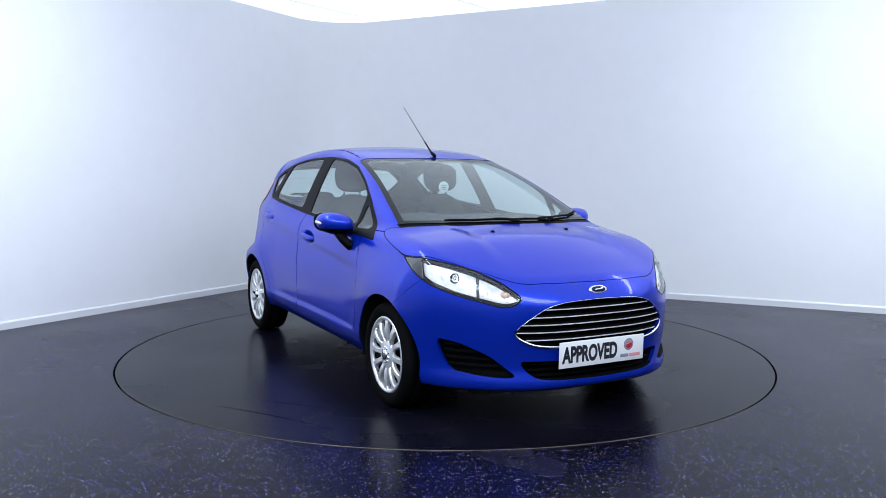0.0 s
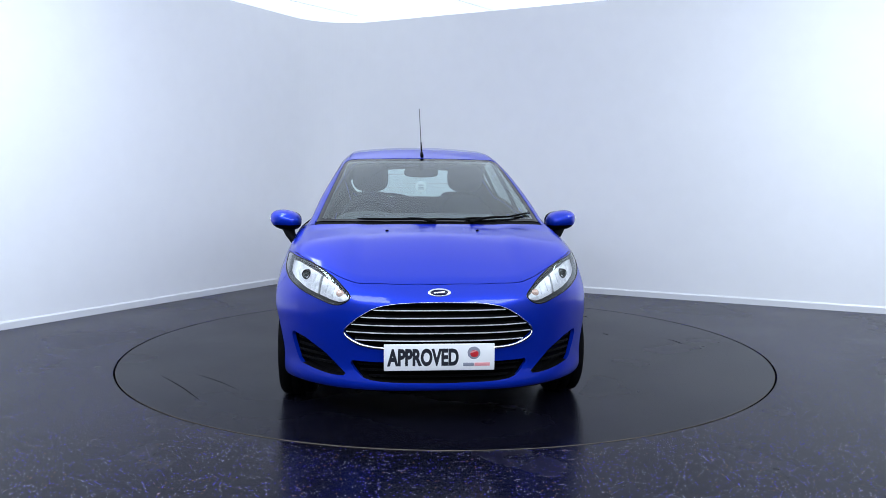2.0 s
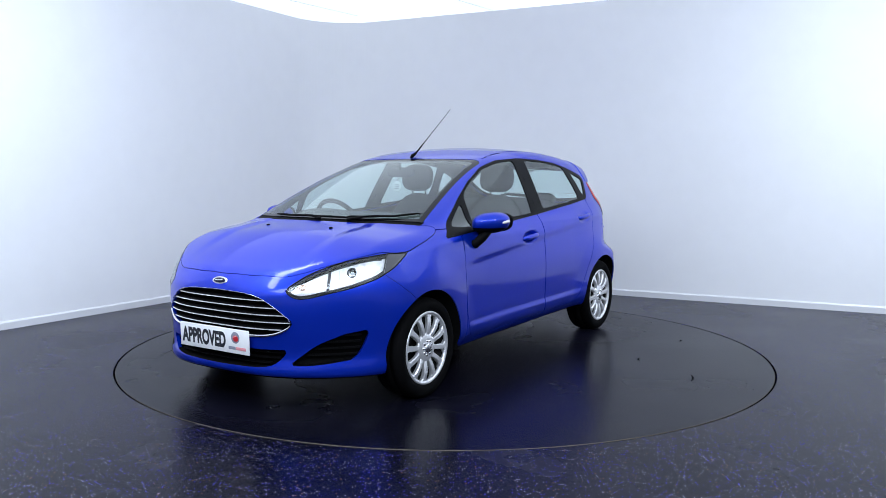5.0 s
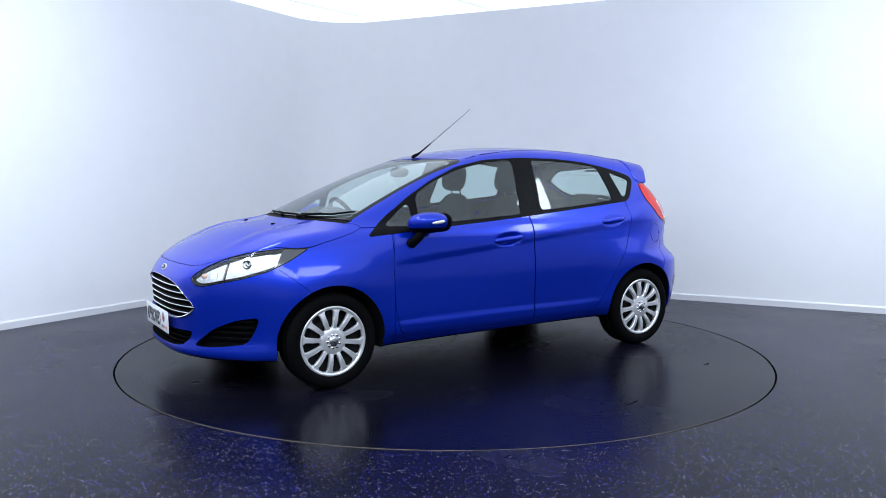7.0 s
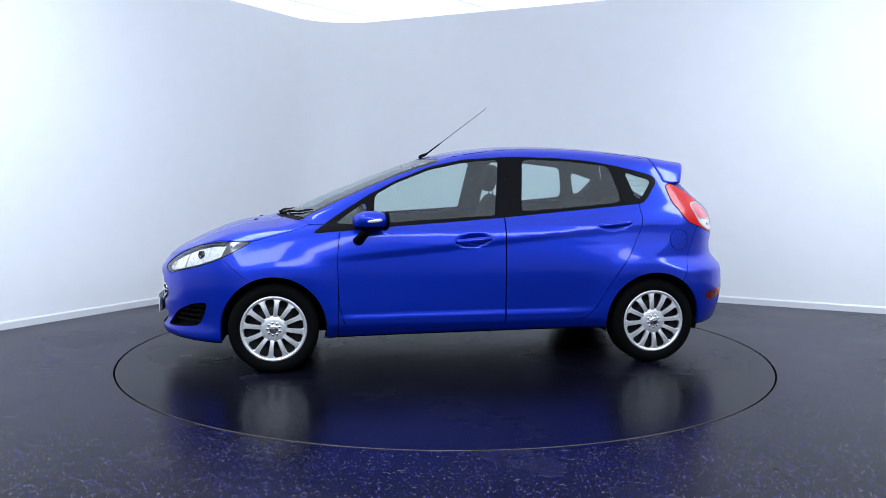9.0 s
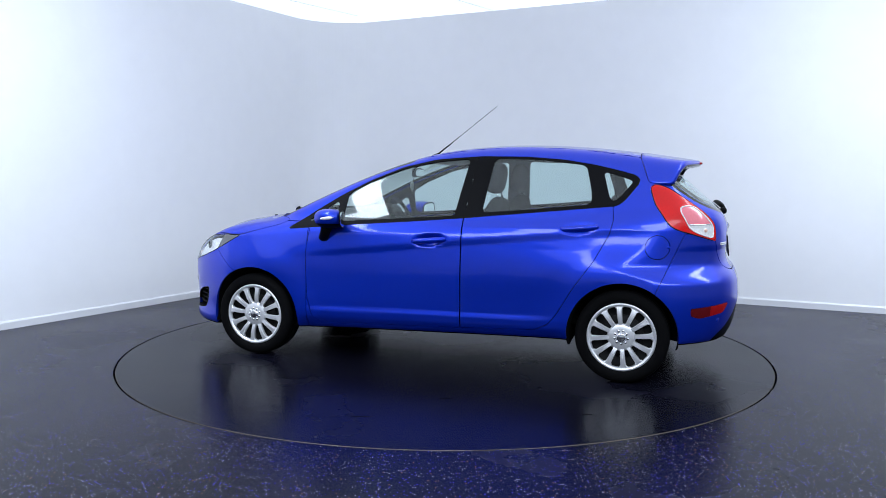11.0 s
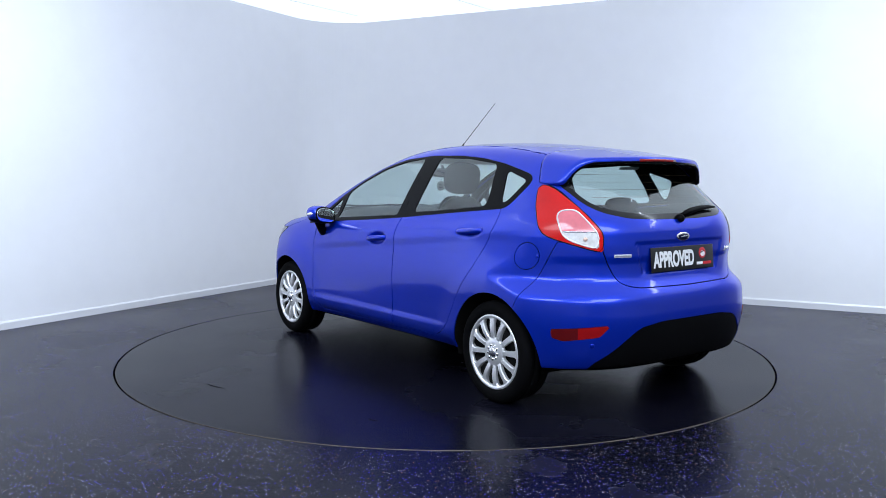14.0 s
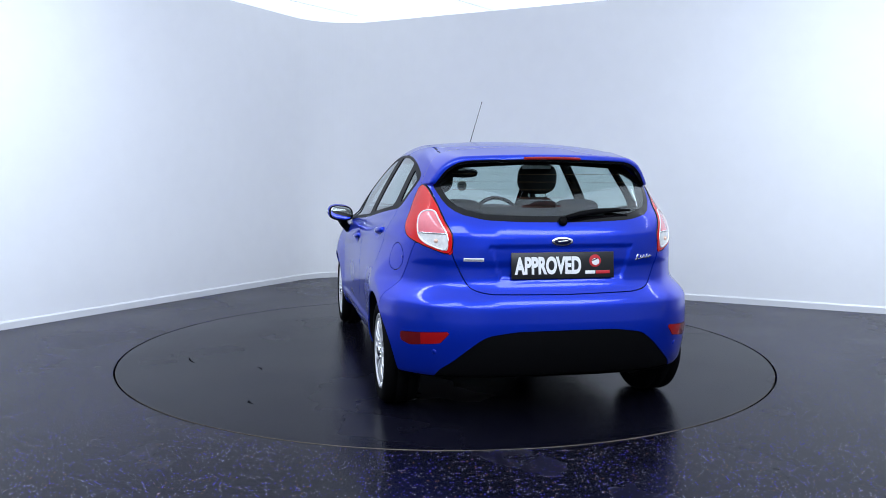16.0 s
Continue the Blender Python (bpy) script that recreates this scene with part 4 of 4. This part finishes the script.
    part("bulb", blob_bm((0.011, 0.011, 0.011), Matrix.Translation((p[0] - 0.002, (p[1] + 0.002) * s, p[2]))), M_AMBER, tail, "amber bulb")
    outer, inner = skin.cut(lights["reflector", s], sided(s, lambda x, y, z: -((y + x) / 1.41421 + 0.745)))
    refl = panel("rear_reflector", skin, outer, M_DULLRED, car, "dark red bumper reflector", lift=0.002, fold=0.012)
    panel("bright_half", skin, inner, M_DARKRED, refl, "bright red half of the reflector", lift=0.002, fold=0.012)

# spoiler over the rear window
sp = Skin(*body_surface(0.013, spoiler_field, (-1.80, -0.70, 1.16), (-1.27, 0.701, 1.45)))


def cap_depth(x, y, z):
    ay, zc = np.abs(y), z - 0.95
    side = (ay - (cabin_half(np.maximum(x, -1.62)) - 0.42 * zc - 0.25 * zc ** 2)) * 0.92
    return smax(z - (roof_line(x) - 0.122 * ay ** 2) - 0.004, side - 0.004, 0.07) + 0.022


inside, outside = sp.cut(sp.all, cap_depth)
spoiler = None
for nm, fc, mt, lb in (("spoiler", outside, M_PAINT, "blue roof spoiler"), ("spoiler_underside", inside, M_GLOSSBLACK, "black spoiler underside")):
    ls = loops_of(fc)
    used = np.unique([i for l in ls for i in l])
    index = {int(v): i for i, v in enumerate(used)}
    spoiler = mesh_ob(nm, sp.verts[used], [[index[i] for i in l] for l in ls], mt, spoiler or car, lb)
spoiler = spoiler.parent
bm = tube_bm([(-1.669 + 0.42 * y * y, y, roof_line(-1.66) - 0.014 - 0.122 * y * y) for y in np.linspace(-0.15, 0.15, 9)], 0.010, 8, flat=0.8)
part("brake_light", bm, M_DARKRED, spoiler, "dark red high brake light")

# wheels
ARCH_R = 0.331
for wx in (WHEEL_X, -WHEEL_X):
    for s in (1, -1):
        # arch lining
        v, f = [], []
        ang = np.linspace(-0.25, math.pi + 0.25, 40)
        for a in ang:
            x, z = wx + (ARCH_R + 0.001) * math.cos(a), max(WHEEL_Z + (ARCH_R + 0.001) * math.sin(a), 0.215)
            y = max(on_side(x, max(z, 0.25))[1] - 0.004, 0.60)
            v += [(x, s * y, z), (x + (wx - x) * 0.03, s * (y - 0.012), z - 0.004), (x, s * 0.52, z)]
        for i in range(len(ang) - 1):
            for k in (0, 1):
                f.append((i * 3 + k, i * 3 + k + 1, i * 3 + 4 + k, i * 3 + 3 + k))
        c = len(v)
        v.append((wx, s * 0.52, WHEEL_Z))
        f += [(i * 3 + 2, c, i * 3 + 5) for i in range(len(ang) - 1)]
        mesh_ob("arch_lining", v, f, M_UNDER, car, "black wheel arch lining")
TW = 0.098
TYRE = [(0.200, -TW * 0.80), (0.214, -TW * 0.93), (0.235, -TW), (0.258, -TW * 0.97), (0.274, -TW * 0.84), (0.2805, -TW * 0.66), (0.2795, -TW * 0.36), (0.275, -TW * 0.34), (0.275, -TW * 0.27), (0.2815, -TW * 0.25), (0.2815, TW * 0.25), (0.275, TW * 0.27),
        (0.275, TW * 0.34), (0.2795, TW * 0.36), (0.2805, TW * 0.66), (0.274, TW * 0.84), (0.258, TW * 0.97), (0.235, TW), (0.222, TW * 0.97), (0.214, TW * 0.93), (0.205, TW * 0.86), (0.200, TW * 0.80)]
wheel = part("wheel", lathe_bm([(0.0001, 0.030), (0.12, 0.030), (0.185, 0.020), (0.199, 0.075), (0.201, 0.084), (0.203, 0.075), (0.203, -0.085), (0.19, -0.09), (0.15, -0.02), (0.0001, -0.02)], 48), M_STEEL, car, "wheel with a silver multi-spoke cover")
part("tyre", lathe_bm(TYRE, 64), M_TYRE, wheel, "black rubber tyre")
part("cover_rim", lathe_bm([(0.183, 0.072), (0.187, 0.083), (0.196, 0.091), (0.204, 0.090), (0.208, 0.084), (0.206, 0.074), (0.190, 0.068), (0.183, 0.072)], 64), M_SILVER, wheel, "silver cover rim")
part("cover_hub", lathe_bm([(0.0001, 0.086), (0.046, 0.086), (0.074, 0.083), (0.084, 0.076), (0.080, 0.062), (0.0001, 0.06)], 48), M_SILVER, wheel, "silver cover hub")
part("hub_cap", lathe_bm([(0.0001, 0.101), (0.020, 0.100), (0.027, 0.097), (0.029, 0.090), (0.029, 0.080)], 32), M_CHROME, wheel, "chrome hub cap")
for k in range(9):
    a = 2 * math.pi * k / 9
    part("nut_cover", blob_bm((0.0085, 0.007, 0.0085), Matrix.Translation((0.039 * math.cos(a), 0.087, 0.039 * math.sin(a))), 2.4, 10, 8), M_CHROME, wheel, "chrome nut cover")
part("brake_disc", lathe_bm([(0.06, 0.036), (0.13, 0.036), (0.131, 0.034), (0.131, 0.030)], 40), M_STEEL, wheel)
for k in range(12):
    bm = bmesh.new()
    rows = []
    for i, r in enumerate(np.linspace(0.066, 0.196, 12)):
        q = i / 11
        w = 0.0118 + 0.0055 * q + 0.022 * float(ramp(0.80, 1.0, q)) + 0.007 * float(ramp(0.16, 0.0, q))
        h = 0.080 + 0.010 * math.sin(math.pi * min(q * 1.1, 1)) + 0.004 * q
        rows.append([bm.verts.new((r, hh, ww * w)) for ww, hh in ((-1.0, h - 0.022), (-1.0, h - 0.006), (-0.72, h), (0.72, h), (1.0, h - 0.006), (1.0, h - 0.022))])
    for a, c in zip(rows, rows[1:]):
        for j in range(5):
            bm.faces.new((a[j], c[j], c[j + 1], a[j + 1]))
    bmesh.ops.recalc_face_normals(bm, faces=bm.faces[:])
    bm.transform(Matrix.Rotation(2 * math.pi * (k - 0.23) / 12, 4, "Y"))
    part("spoke", bm, M_SILVER, wheel, smooth=False)


def copy_part(ob, m):
    res = copy_thing(ob, m)
    res.parent = ob.parent
    return res


wheel.matrix_basis = pose(WHEEL_X, 0.742, WHEEL_Z + 0.0015)
for wx, s, turn in ((-WHEEL_X, 1, 12), (WHEEL_X, -1, 5), (-WHEEL_X, -1, 23)):
    copy_part(wheel, pose(wx, 0.742 * s, WHEEL_Z + 0.0015) @ pose(0, 0, 0, 0, 0, 0 if s > 0 else 180) @ pose(0, 0, 0, 0, turn, 0))

for s in (1, -1):
    # door mirrors
    def flat_back(bm, x0):
        for v in bm.verts:
            if v.co.x < x0:
                v.co.x = x0 + (v.co.x - x0) * 0.06
        return bm
    bm = flat_back(blob_bm((0.108, 0.099, 0.064), Matrix.Translation((0.648, 0.884 * s, 0.956)), 2.35, 36, 24), 0.566)
    for v in bm.verts:
        v.co.z += 0.10 * (abs(v.co.y) - 0.884)
        v.co.x -= 0.25 * (abs(v.co.y) - 0.86)
    upper, lower_bm = bm, bm.copy()
    bmesh.ops.bisect_plane(upper, geom=upper.verts[:] + upper.edges[:] + upper.faces[:], plane_co=(0, 0, 0.928), plane_no=(0, 0, -1), clear_outer=True)
    bmesh.ops.bisect_plane(lower_bm, geom=lower_bm.verts[:] + lower_bm.edges[:] + lower_bm.faces[:], plane_co=(0, 0, 0.928), plane_no=(0, 0, 1), clear_outer=True)
    mirror = part("door_mirror", upper, M_PAINT, car, "blue door mirror with a black base")
    part("mirror_base", lower_bm, M_BLACK, mirror, "black mirror underside")
    part("mirror_stalk", tube_bm([(0.725, 0.775 * s, 0.835), (0.715, 0.82 * s, 0.828), (0.69, 0.85 * s, 0.865), (0.665, 0.872 * s, 0.92)], [0.034, 0.036, 0.034, 0.045], 14, flat=0.8), M_BLACK, mirror, "black mirror stalk")
    bm = blob_bm((0.004, 0.080, 0.048), Matrix.Translation((0.5570, 0.884 * s, 0.955)), 3.0, 28, 16)
    for v in bm.verts:
        v.co.x -= 0.25 * (abs(v.co.y) - 0.86)
        v.co.z += 0.10 * (abs(v.co.y) - 0.884)
    bz = blob_bm((0.006, 0.092, 0.058), Matrix.Translation((0.5610, 0.884 * s, 0.955)), 2.8, 28, 16)
    for v in bz.verts:
        v.co.x -= 0.25 * (abs(v.co.y) - 0.86)
        v.co.z += 0.10 * (abs(v.co.y) - 0.884)
    part("mirror_bezel", bz, M_BLACK, mirror, "black mirror bezel")
    part("mirror_glass", bm, M_MIRROR, mirror, "silvered mirror glass")
    part("side_indicator", tube_bm([(0.690, 0.955 * s, 0.957), (0.645, 0.978 * s, 0.961), (0.60, 0.980 * s, 0.966), (0.575, 0.968 * s, 0.969)], [0.006, 0.010, 0.012, 0.009], 8), M_LENSWHITE, mirror, "clear side indicator lens")
    # door handles
    for hx, hz in ((-0.022, 0.828), (-0.975, 0.927)):
        base = (on_side(hx + 0.15, hz - 0.015, s) + on_side(hx - 0.15, hz + 0.015, s)) / 2
        pts = []
        for q in np.linspace(-1, 1, 11):
            pts.append((hx + 0.112 * q, base[1] + s * (0.008 - 0.018 * q ** 4), hz - 0.010 * q - 0.0))
        part("door_handle", tube_bm(pts, [0.014 + 0.003 * (1 - q * q) for q in np.linspace(-1, 1, 11)], 10, flat=1.1), M_PAINT, doors["front_door" if hx > -0.5 else "rear_door", s], "blue door handle")
    # washer nozzles on the bonnet
    p = on_top(1.388, 0.25 * s)
    part("washer_nozzle", blob_bm((0.013, 0.009, 0.006), Matrix.Translation(p + [0, 0, 0.002]), 2.5, 14, 8), M_BLACK, car, "black washer nozzle")
    # parking sensors in the rear bumper
    p = on_tail(0.635 * s, 0.385)
    n = Vector(facing(p))
    bm = lathe_bm([(0.0001, 0.003), (0.010, 0.003), (0.0125, 0.001), (0.013, -0.004)], 20)
    bm.transform(Matrix.Translation(p) @ n.to_track_quat("Y", "Z").to_matrix().to_4x4())
    part("parking_sensor", bm, M_PAINT, car, "blue parking sensor")

# small notch on the fuel flap
p = on_side(-1.497, 0.823)
part("fuel_flap_catch", blob_bm((0.014, 0.004, 0.008), Matrix.Translation(p)), M_PAINT, car, "small flap catch")

# aerial
p = on_top(0.205, 0.0)
aerial = part("aerial", tube_bm([p + [0.035, 0, -0.004], p + [0.02, 0, 0.008], p + [-0.012, 0, 0.022], p + [-0.03, 0, 0.034]], [0.010, 0.013, 0.010, 0.006], 12), M_BLACK, car, "black roof aerial")
q = np.array([-0.254, 0.004, 1.733])
a = p + [-0.02, 0, 0.026]
part("lower_rod", tube_bm([a, a + (q - a) * 0.22], [0.0062, 0.0048], 10), M_BLACK, aerial)
part("rod", tube_bm([a + (q - a) * 0.2, q], [0.0026, 0.0018], 8), M_STEEL, aerial, "thin steel rod")
part("tip", blob_bm((0.0035, 0.0035, 0.0035), Matrix.Translation(q), 2, 8, 6), M_BLACK, aerial)

# wipers
for pts, pivot in ((((1.135, -0.42), (1.180, -0.25), (1.205, 0.0), (1.188, 0.25)), (1.235, 0.02)), (((1.175, 0.20), (1.150, 0.32), (1.090, 0.48), (0.995, 0.615)), (1.215, 0.24))):
    fine = [(np.interp(k, range(4), [q[0] for q in pts]), np.interp(k, range(4), [q[1] for q in pts])) for k in np.linspace(0, 3, 13)]
    line = [on_top(*q) + [0.004, 0, 0.007] for q in fine]
    wiper = part("wiper", tube_bm(line, [0.004] + [0.0065] * 11 + [0.004], 8), M_BLACK, car, "black windscreen wiper")
    mid = line[6]
    piv = on_top(*pivot) + [0, 0, 0.008]
    part("arm", tube_bm([piv, (piv + mid) / 2 + [0, 0, 0.007], mid + [0, 0, 0.005]], [0.010, 0.007, 0.005], 8), M_BLACK, wiper)
    part("pivot", blob_bm((0.014, 0.014, 0.009), Matrix.Translation(piv), 2.5, 14, 8), M_BLACK, wiper)
line = [on_tail(y, zz) + [-0.020, 0, 0.008] for y, zz in ((-0.02, 1.030), (-0.10, 1.046), (-0.20, 1.058), (-0.30, 1.064), (-0.385, 1.062))]
wiper = part("rear_wiper", tube_bm(line, [0.013, 0.019, 0.019, 0.014, 0.007], 10, flat=0.8), M_BLACK, car, "black rear wiper")
part("pivot", blob_bm((0.024, 0.022, 0.022), Matrix.Translation(on_tail(-0.005, 1.018) + [-0.008, 0, 0]), 2.5, 16, 10), M_BLACK, wiper)


def lettering(text, height, width, m, material, parent, name="lettering", bold=0.0):
    cu = bpy.data.curves.new("letters", "FONT")
    cu.body, cu.size, cu.extrude, cu.offset = text, 1.0, 0.004, bold
    tmp = bpy.data.objects.new("letters", cu)
    me = bpy.data.meshes.new_from_object(tmp)
    bpy.data.objects.remove(tmp)
    co = np.array([v.co for v in me.vertices])
    lo, hi = co.min(0), co.max(0)
    me.transform(m @ Matrix.Diagonal((width / (hi[0] - lo[0]), height / (hi[1] - lo[1]), 0.1, 1)) @ Matrix.Translation((-(lo[0] + hi[0]) / 2, -(lo[1] + hi[1]) / 2, 0)))
    me.materials.append(material)
    ob = new(name, me)
    ob.parent = parent
    return ob


def plate(name, centre, right, up, face, dark):
    """A show plate with its word, a round mark and bars for the small print."""
    right, up = Vector(right).normalized(), Vector(up).normalized()
    out = right.cross(up)
    m = Matrix.Translation(centre) @ Matrix((right, up, out)).transposed().to_4x4()
    pl = part(name, box_bm(0.532, 0.130, 0.006, m, 0.0022), M_PLATEB if dark else M_PLATEW, car, ("black" if dark else "white") + " show plate reading APPROVED")
    e = m @ pose(0, 0, 0.0032)
    lettering("APPROVED", 0.088 if dark else 0.086, 0.343, e @ pose(-0.079, 0.0, 0), M_WHITE if dark else M_INK, pl, bold=0.046)
    bm = blob_bm((0.031, 0.031, 0.0015), e @ pose(0.166, 0.020, 0), 2, 28, 10)
    mark = part("round_mark", bm, M_LOGORED if dark else M_LOGOGREY, pl, "round red and grey mark")
    part("mark_centre", blob_bm((0.021, 0.018, 0.0016), e @ pose(0.168, 0.016, 0.0008), 2, 20, 8), M_WHITE if dark else M_LOGORED, mark)
    part("mark_band", box_bm(0.030, 0.006, 0.0012, e @ pose(0.163, 0.026, 0.0022, 0, 0, 20), 0.0004), M_LOGOPALE if not dark else M_PLATEB, mark)
    part("print_bar", box_bm(0.052, 0.016, 0.0012, e @ pose(0.140, -0.036, 0.0004), 0.0004), M_WHITE if dark else M_LOGOGREY, pl)
    part("print_bar", box_bm(0.074, 0.016, 0.0012, e @ pose(0.206, -0.036, 0.0004), 0.0004), M_LOGORED if dark else M_LOGOPALE, pl)
    return pl


plate("front_plate", (2.0385, -0.005, 0.374), (0, 1, 0), (0.03, 0, 1), (1, 0, 0), False)
plate("rear_plate", (-1.848, 0.0, 0.804), (0, -1, 0), (0.09, 0, 1), (-1, 0, 0), True)


def oval_badge(p, n, w, h):
    m = Matrix.Translation(p) @ Vector(n).to_track_quat("Z", "Y").to_matrix().to_4x4()
    rim = part("badge", blob_bm((w / 2, h / 2, 0.006), m, 2, 32, 12), M_CHROME, car, "chrome and dark blue oval badge")
    part("enamel", blob_bm((w / 2 * 0.86, h / 2 * 0.78, 0.0085), m, 2, 32, 12), M_BADGE, rim)
    part("badge_bar", box_bm(w * 0.46, h * 0.13, 0.0012, m @ pose(0, 0, 0.0084, 0, 0, 6), 0.0004), M_CHROME, rim)


oval_badge(on_nose(-0.003, 0.678), (0.88, 0, 0.47), 0.115, 0.046)
oval_badge(on_tail(0.006, 0.922) + [-0.004, 0, 0], (-0.98, 0, 0.12), 0.112, 0.046)
p = on_tail(0.445, 0.834)
n = Vector(facing(p))
m = Matrix.Translation(p) @ n.to_track_quat("Z", "Y").to_matrix().to_4x4()
emblem = part("engine_emblem", box_bm(0.100, 0.017, 0.004, m, 0.0015), M_SILVER, car, "small silver emblem bar")
part("emblem_bar", box_bm(0.088, 0.005, 0.0012, m @ pose(0, 0, 0.0024), 0.0004), M_LOGOGREY, emblem)
p = on_tail(-0.440, 0.838)
n = Vector(facing(p))
m = Matrix.Translation(p) @ n.to_track_quat("Z", "Y").to_matrix().to_4x4()
script = part("model_emblem", box_bm(0.110, 0.006, 0.004, m @ pose(0, -0.006, 0, 0, 0, 8), 0.0015), M_CHROME, car, "silver script emblem as plain bars")
for dx, w, h in ((-0.040, 0.010, 0.030), (-0.018, 0.008, 0.018), (0.002, 0.010, 0.020), (0.022, 0.008, 0.026), (0.040, 0.010, 0.018)):
    part("emblem_bar", box_bm(w, h, 0.004, m @ pose(dx, 0.0, 0.001, 0, 0, -18), 0.0015), M_CHROME, script)



# ---- inside the car ----
def seat(y, name="front_seat"):
    m = Matrix.Translation((-0.10, y, 0))
    bm = blob_bm((0.25, 0.25, 0.09), m @ pose(0.12, 0, 0.50, 0, -8, 0), 3.5)
    st = part(name, bm, M_CLOTH, car, "dark grey cloth front seat")
    back = blob_bm((0.075, 0.245, 0.31), m @ pose(-0.20, 0, 0.80, 0, -16, 0), 3.2)
    for v in back.verts:
        k = 1 - 0.28 * float(ramp(0.85, 1.12, v.co.z))
        v.co.y = y + (v.co.y - y) * k
    part("seat_back", back, M_CLOTH, st)
    part("headrest", blob_bm((0.055, 0.135, 0.105), m @ pose(-0.255, 0, 1.225, 0, -10, 0), 3.0), M_CLOTH, st, "dark cloth headrest")
    for d in (-0.062, 0.062):
        part("headrest_post", tube_bm([(-0.385, y + d, 1.06), (-0.362, y + d, 1.16)], 0.0065, 8), M_CHROME, st, "chrome headrest post")
    return st


seat(0.36)
seat(-0.36)
bench = part("rear_seat", blob_bm((0.27, 0.62, 0.10), pose(-0.68, 0, 0.52, 0, -6, 0), 4), M_CLOTH, car, "dark grey cloth rear bench")
part("seat_back", blob_bm((0.08, 0.62, 0.27), pose(-1.00, 0, 0.80, 0, -20, 0), 4.5), M_CLOTH, bench)
for y in (-0.36, 0.36):
    part("headrest", blob_bm((0.045, 0.13, 0.045), pose(-1.09, y, 1.06, 0, -15, 0), 3.0), M_CLOTH, bench)
part("parcel_shelf", box_bm(0.42, 1.16, 0.03, pose(-1.34, 0, 0.97), 0.012), M_CLOTH, car, "dark parcel shelf")
part("cabin_floor", box_bm(2.5, 1.36, 0.03, pose(-0.2, 0, 0.33), 0.01), M_UNDER, car, "dark cabin floor")
dash = blob_bm((0.27, 0.665, 0.17), pose(0.905, 0, 0.815, 0, 10, 0), 4.0, 36, 20)
dash = part("dashboard", dash, M_DASH, car, "grey moulded dashboard")
part("instrument_hood", blob_bm((0.13, 0.20, 0.06), pose(0.76, -0.36, 0.955), 2.6), M_DASH, dash)
part("centre_hood", blob_bm((0.13, 0.17, 0.045), pose(0.80, 0.0, 0.945), 2.6), M_DASH, dash)
wm = pose(0.60, -0.36, 0.905, 0, -62, 0)
ringp = [wm @ Vector((0.182 * math.cos(a), 0.182 * math.sin(a), 0)) for a in np.linspace(0, 2 * math.pi, 40, endpoint=False)]
sw = part("steering_wheel", tube_bm(ringp, 0.0155, 10, True), M_BLACK, car, "black steering wheel")
part("steering_hub", blob_bm((0.075, 0.07, 0.03), wm @ pose(0, 0, -0.01), 2.8), M_BLACK, sw)
for a in (0, 180, 270 - 90 - 90):
    c = math.radians(a)
    d = Vector((0, math.cos(c), 0)) if a in (0, 180) else Vector((-1, 0, 0))
    part("steering_spoke", tube_bm([wm @ (d * 0.04), wm @ (d * 0.175)], 0.015, 8, flat=0.6), M_BLACK, sw)
mi = part("interior_mirror", blob_bm((0.018, 0.115, 0.034), pose(0.345, -0.01, 1.262, 0, -8, 0), 3.2), M_BLACK, car, "black interior mirror")
part("mirror_face", blob_bm((0.002, 0.105, 0.027), pose(0.325, -0.01, 1.262, 0, -8, 0), 3.2), M_MIRROR, mi, "silvered mirror face")
part("mirror_stem", tube_bm([(0.352, -0.01, 1.275), (0.37, -0.01, 1.318)], 0.010, 8), M_BLACK, mi)
bm = lathe_bm([(0.0001, 0.0012), (0.036, 0.0012), (0.038, 0.0), (0.036, -0.0012), (0.0001, -0.0012)], 32)
bm.transform(pose(0.392, -0.014, 1.165) @ pose(0, 0, 0, 0, 0, -90))
tag = part("air_freshener", bm, M_STICKER, car, "round white hanging tag")
for dz in (0.012, -0.002, -0.014):
    part("print_bar", box_bm(0.0036, 0.036, 0.006, pose(0.392, -0.014, 1.165 + dz), 0.0005), M_LOGOGREY, tag)
part("cord", tube_bm([(0.392, -0.014, 1.20), (0.350, -0.012, 1.25)], 0.0015, 6), M_BLACK, tag)
# heating lines inside the rear window
for zz, half in ((1.09, 0.46), (1.13, 0.48), (1.17, 0.50), (1.21, 0.50), (1.25, 0.48)):
    pts = [on_tail(y, zz) + [0.005, 0, 0] for y in np.linspace(-half, half, 15)]
    part("heating_line", tube_bm(pts, 0.0008, 4), M_HEATER, car, "thin brown heating line")
# label on the rear window
part("window_label", box_bm(0.003, 0.16, 0.022, pose(-1.475, 0.02, 1.288, 0, -42, 0), 0.0005), M_STICKER, car, "pale paper label inside the rear window")


# ---- what moves: the platform turns and carries the car ----
def motions():
    walk(turntable, [(t, pose(0, 0, 0, 0, 0, a)) for t, a in HEADINGS])
    walk(car, [(t, pose(0, 0, 0, 0, 0, a) @ pose(CAR_X, CAR_Y, 0)) for t, a in HEADINGS])


motions()
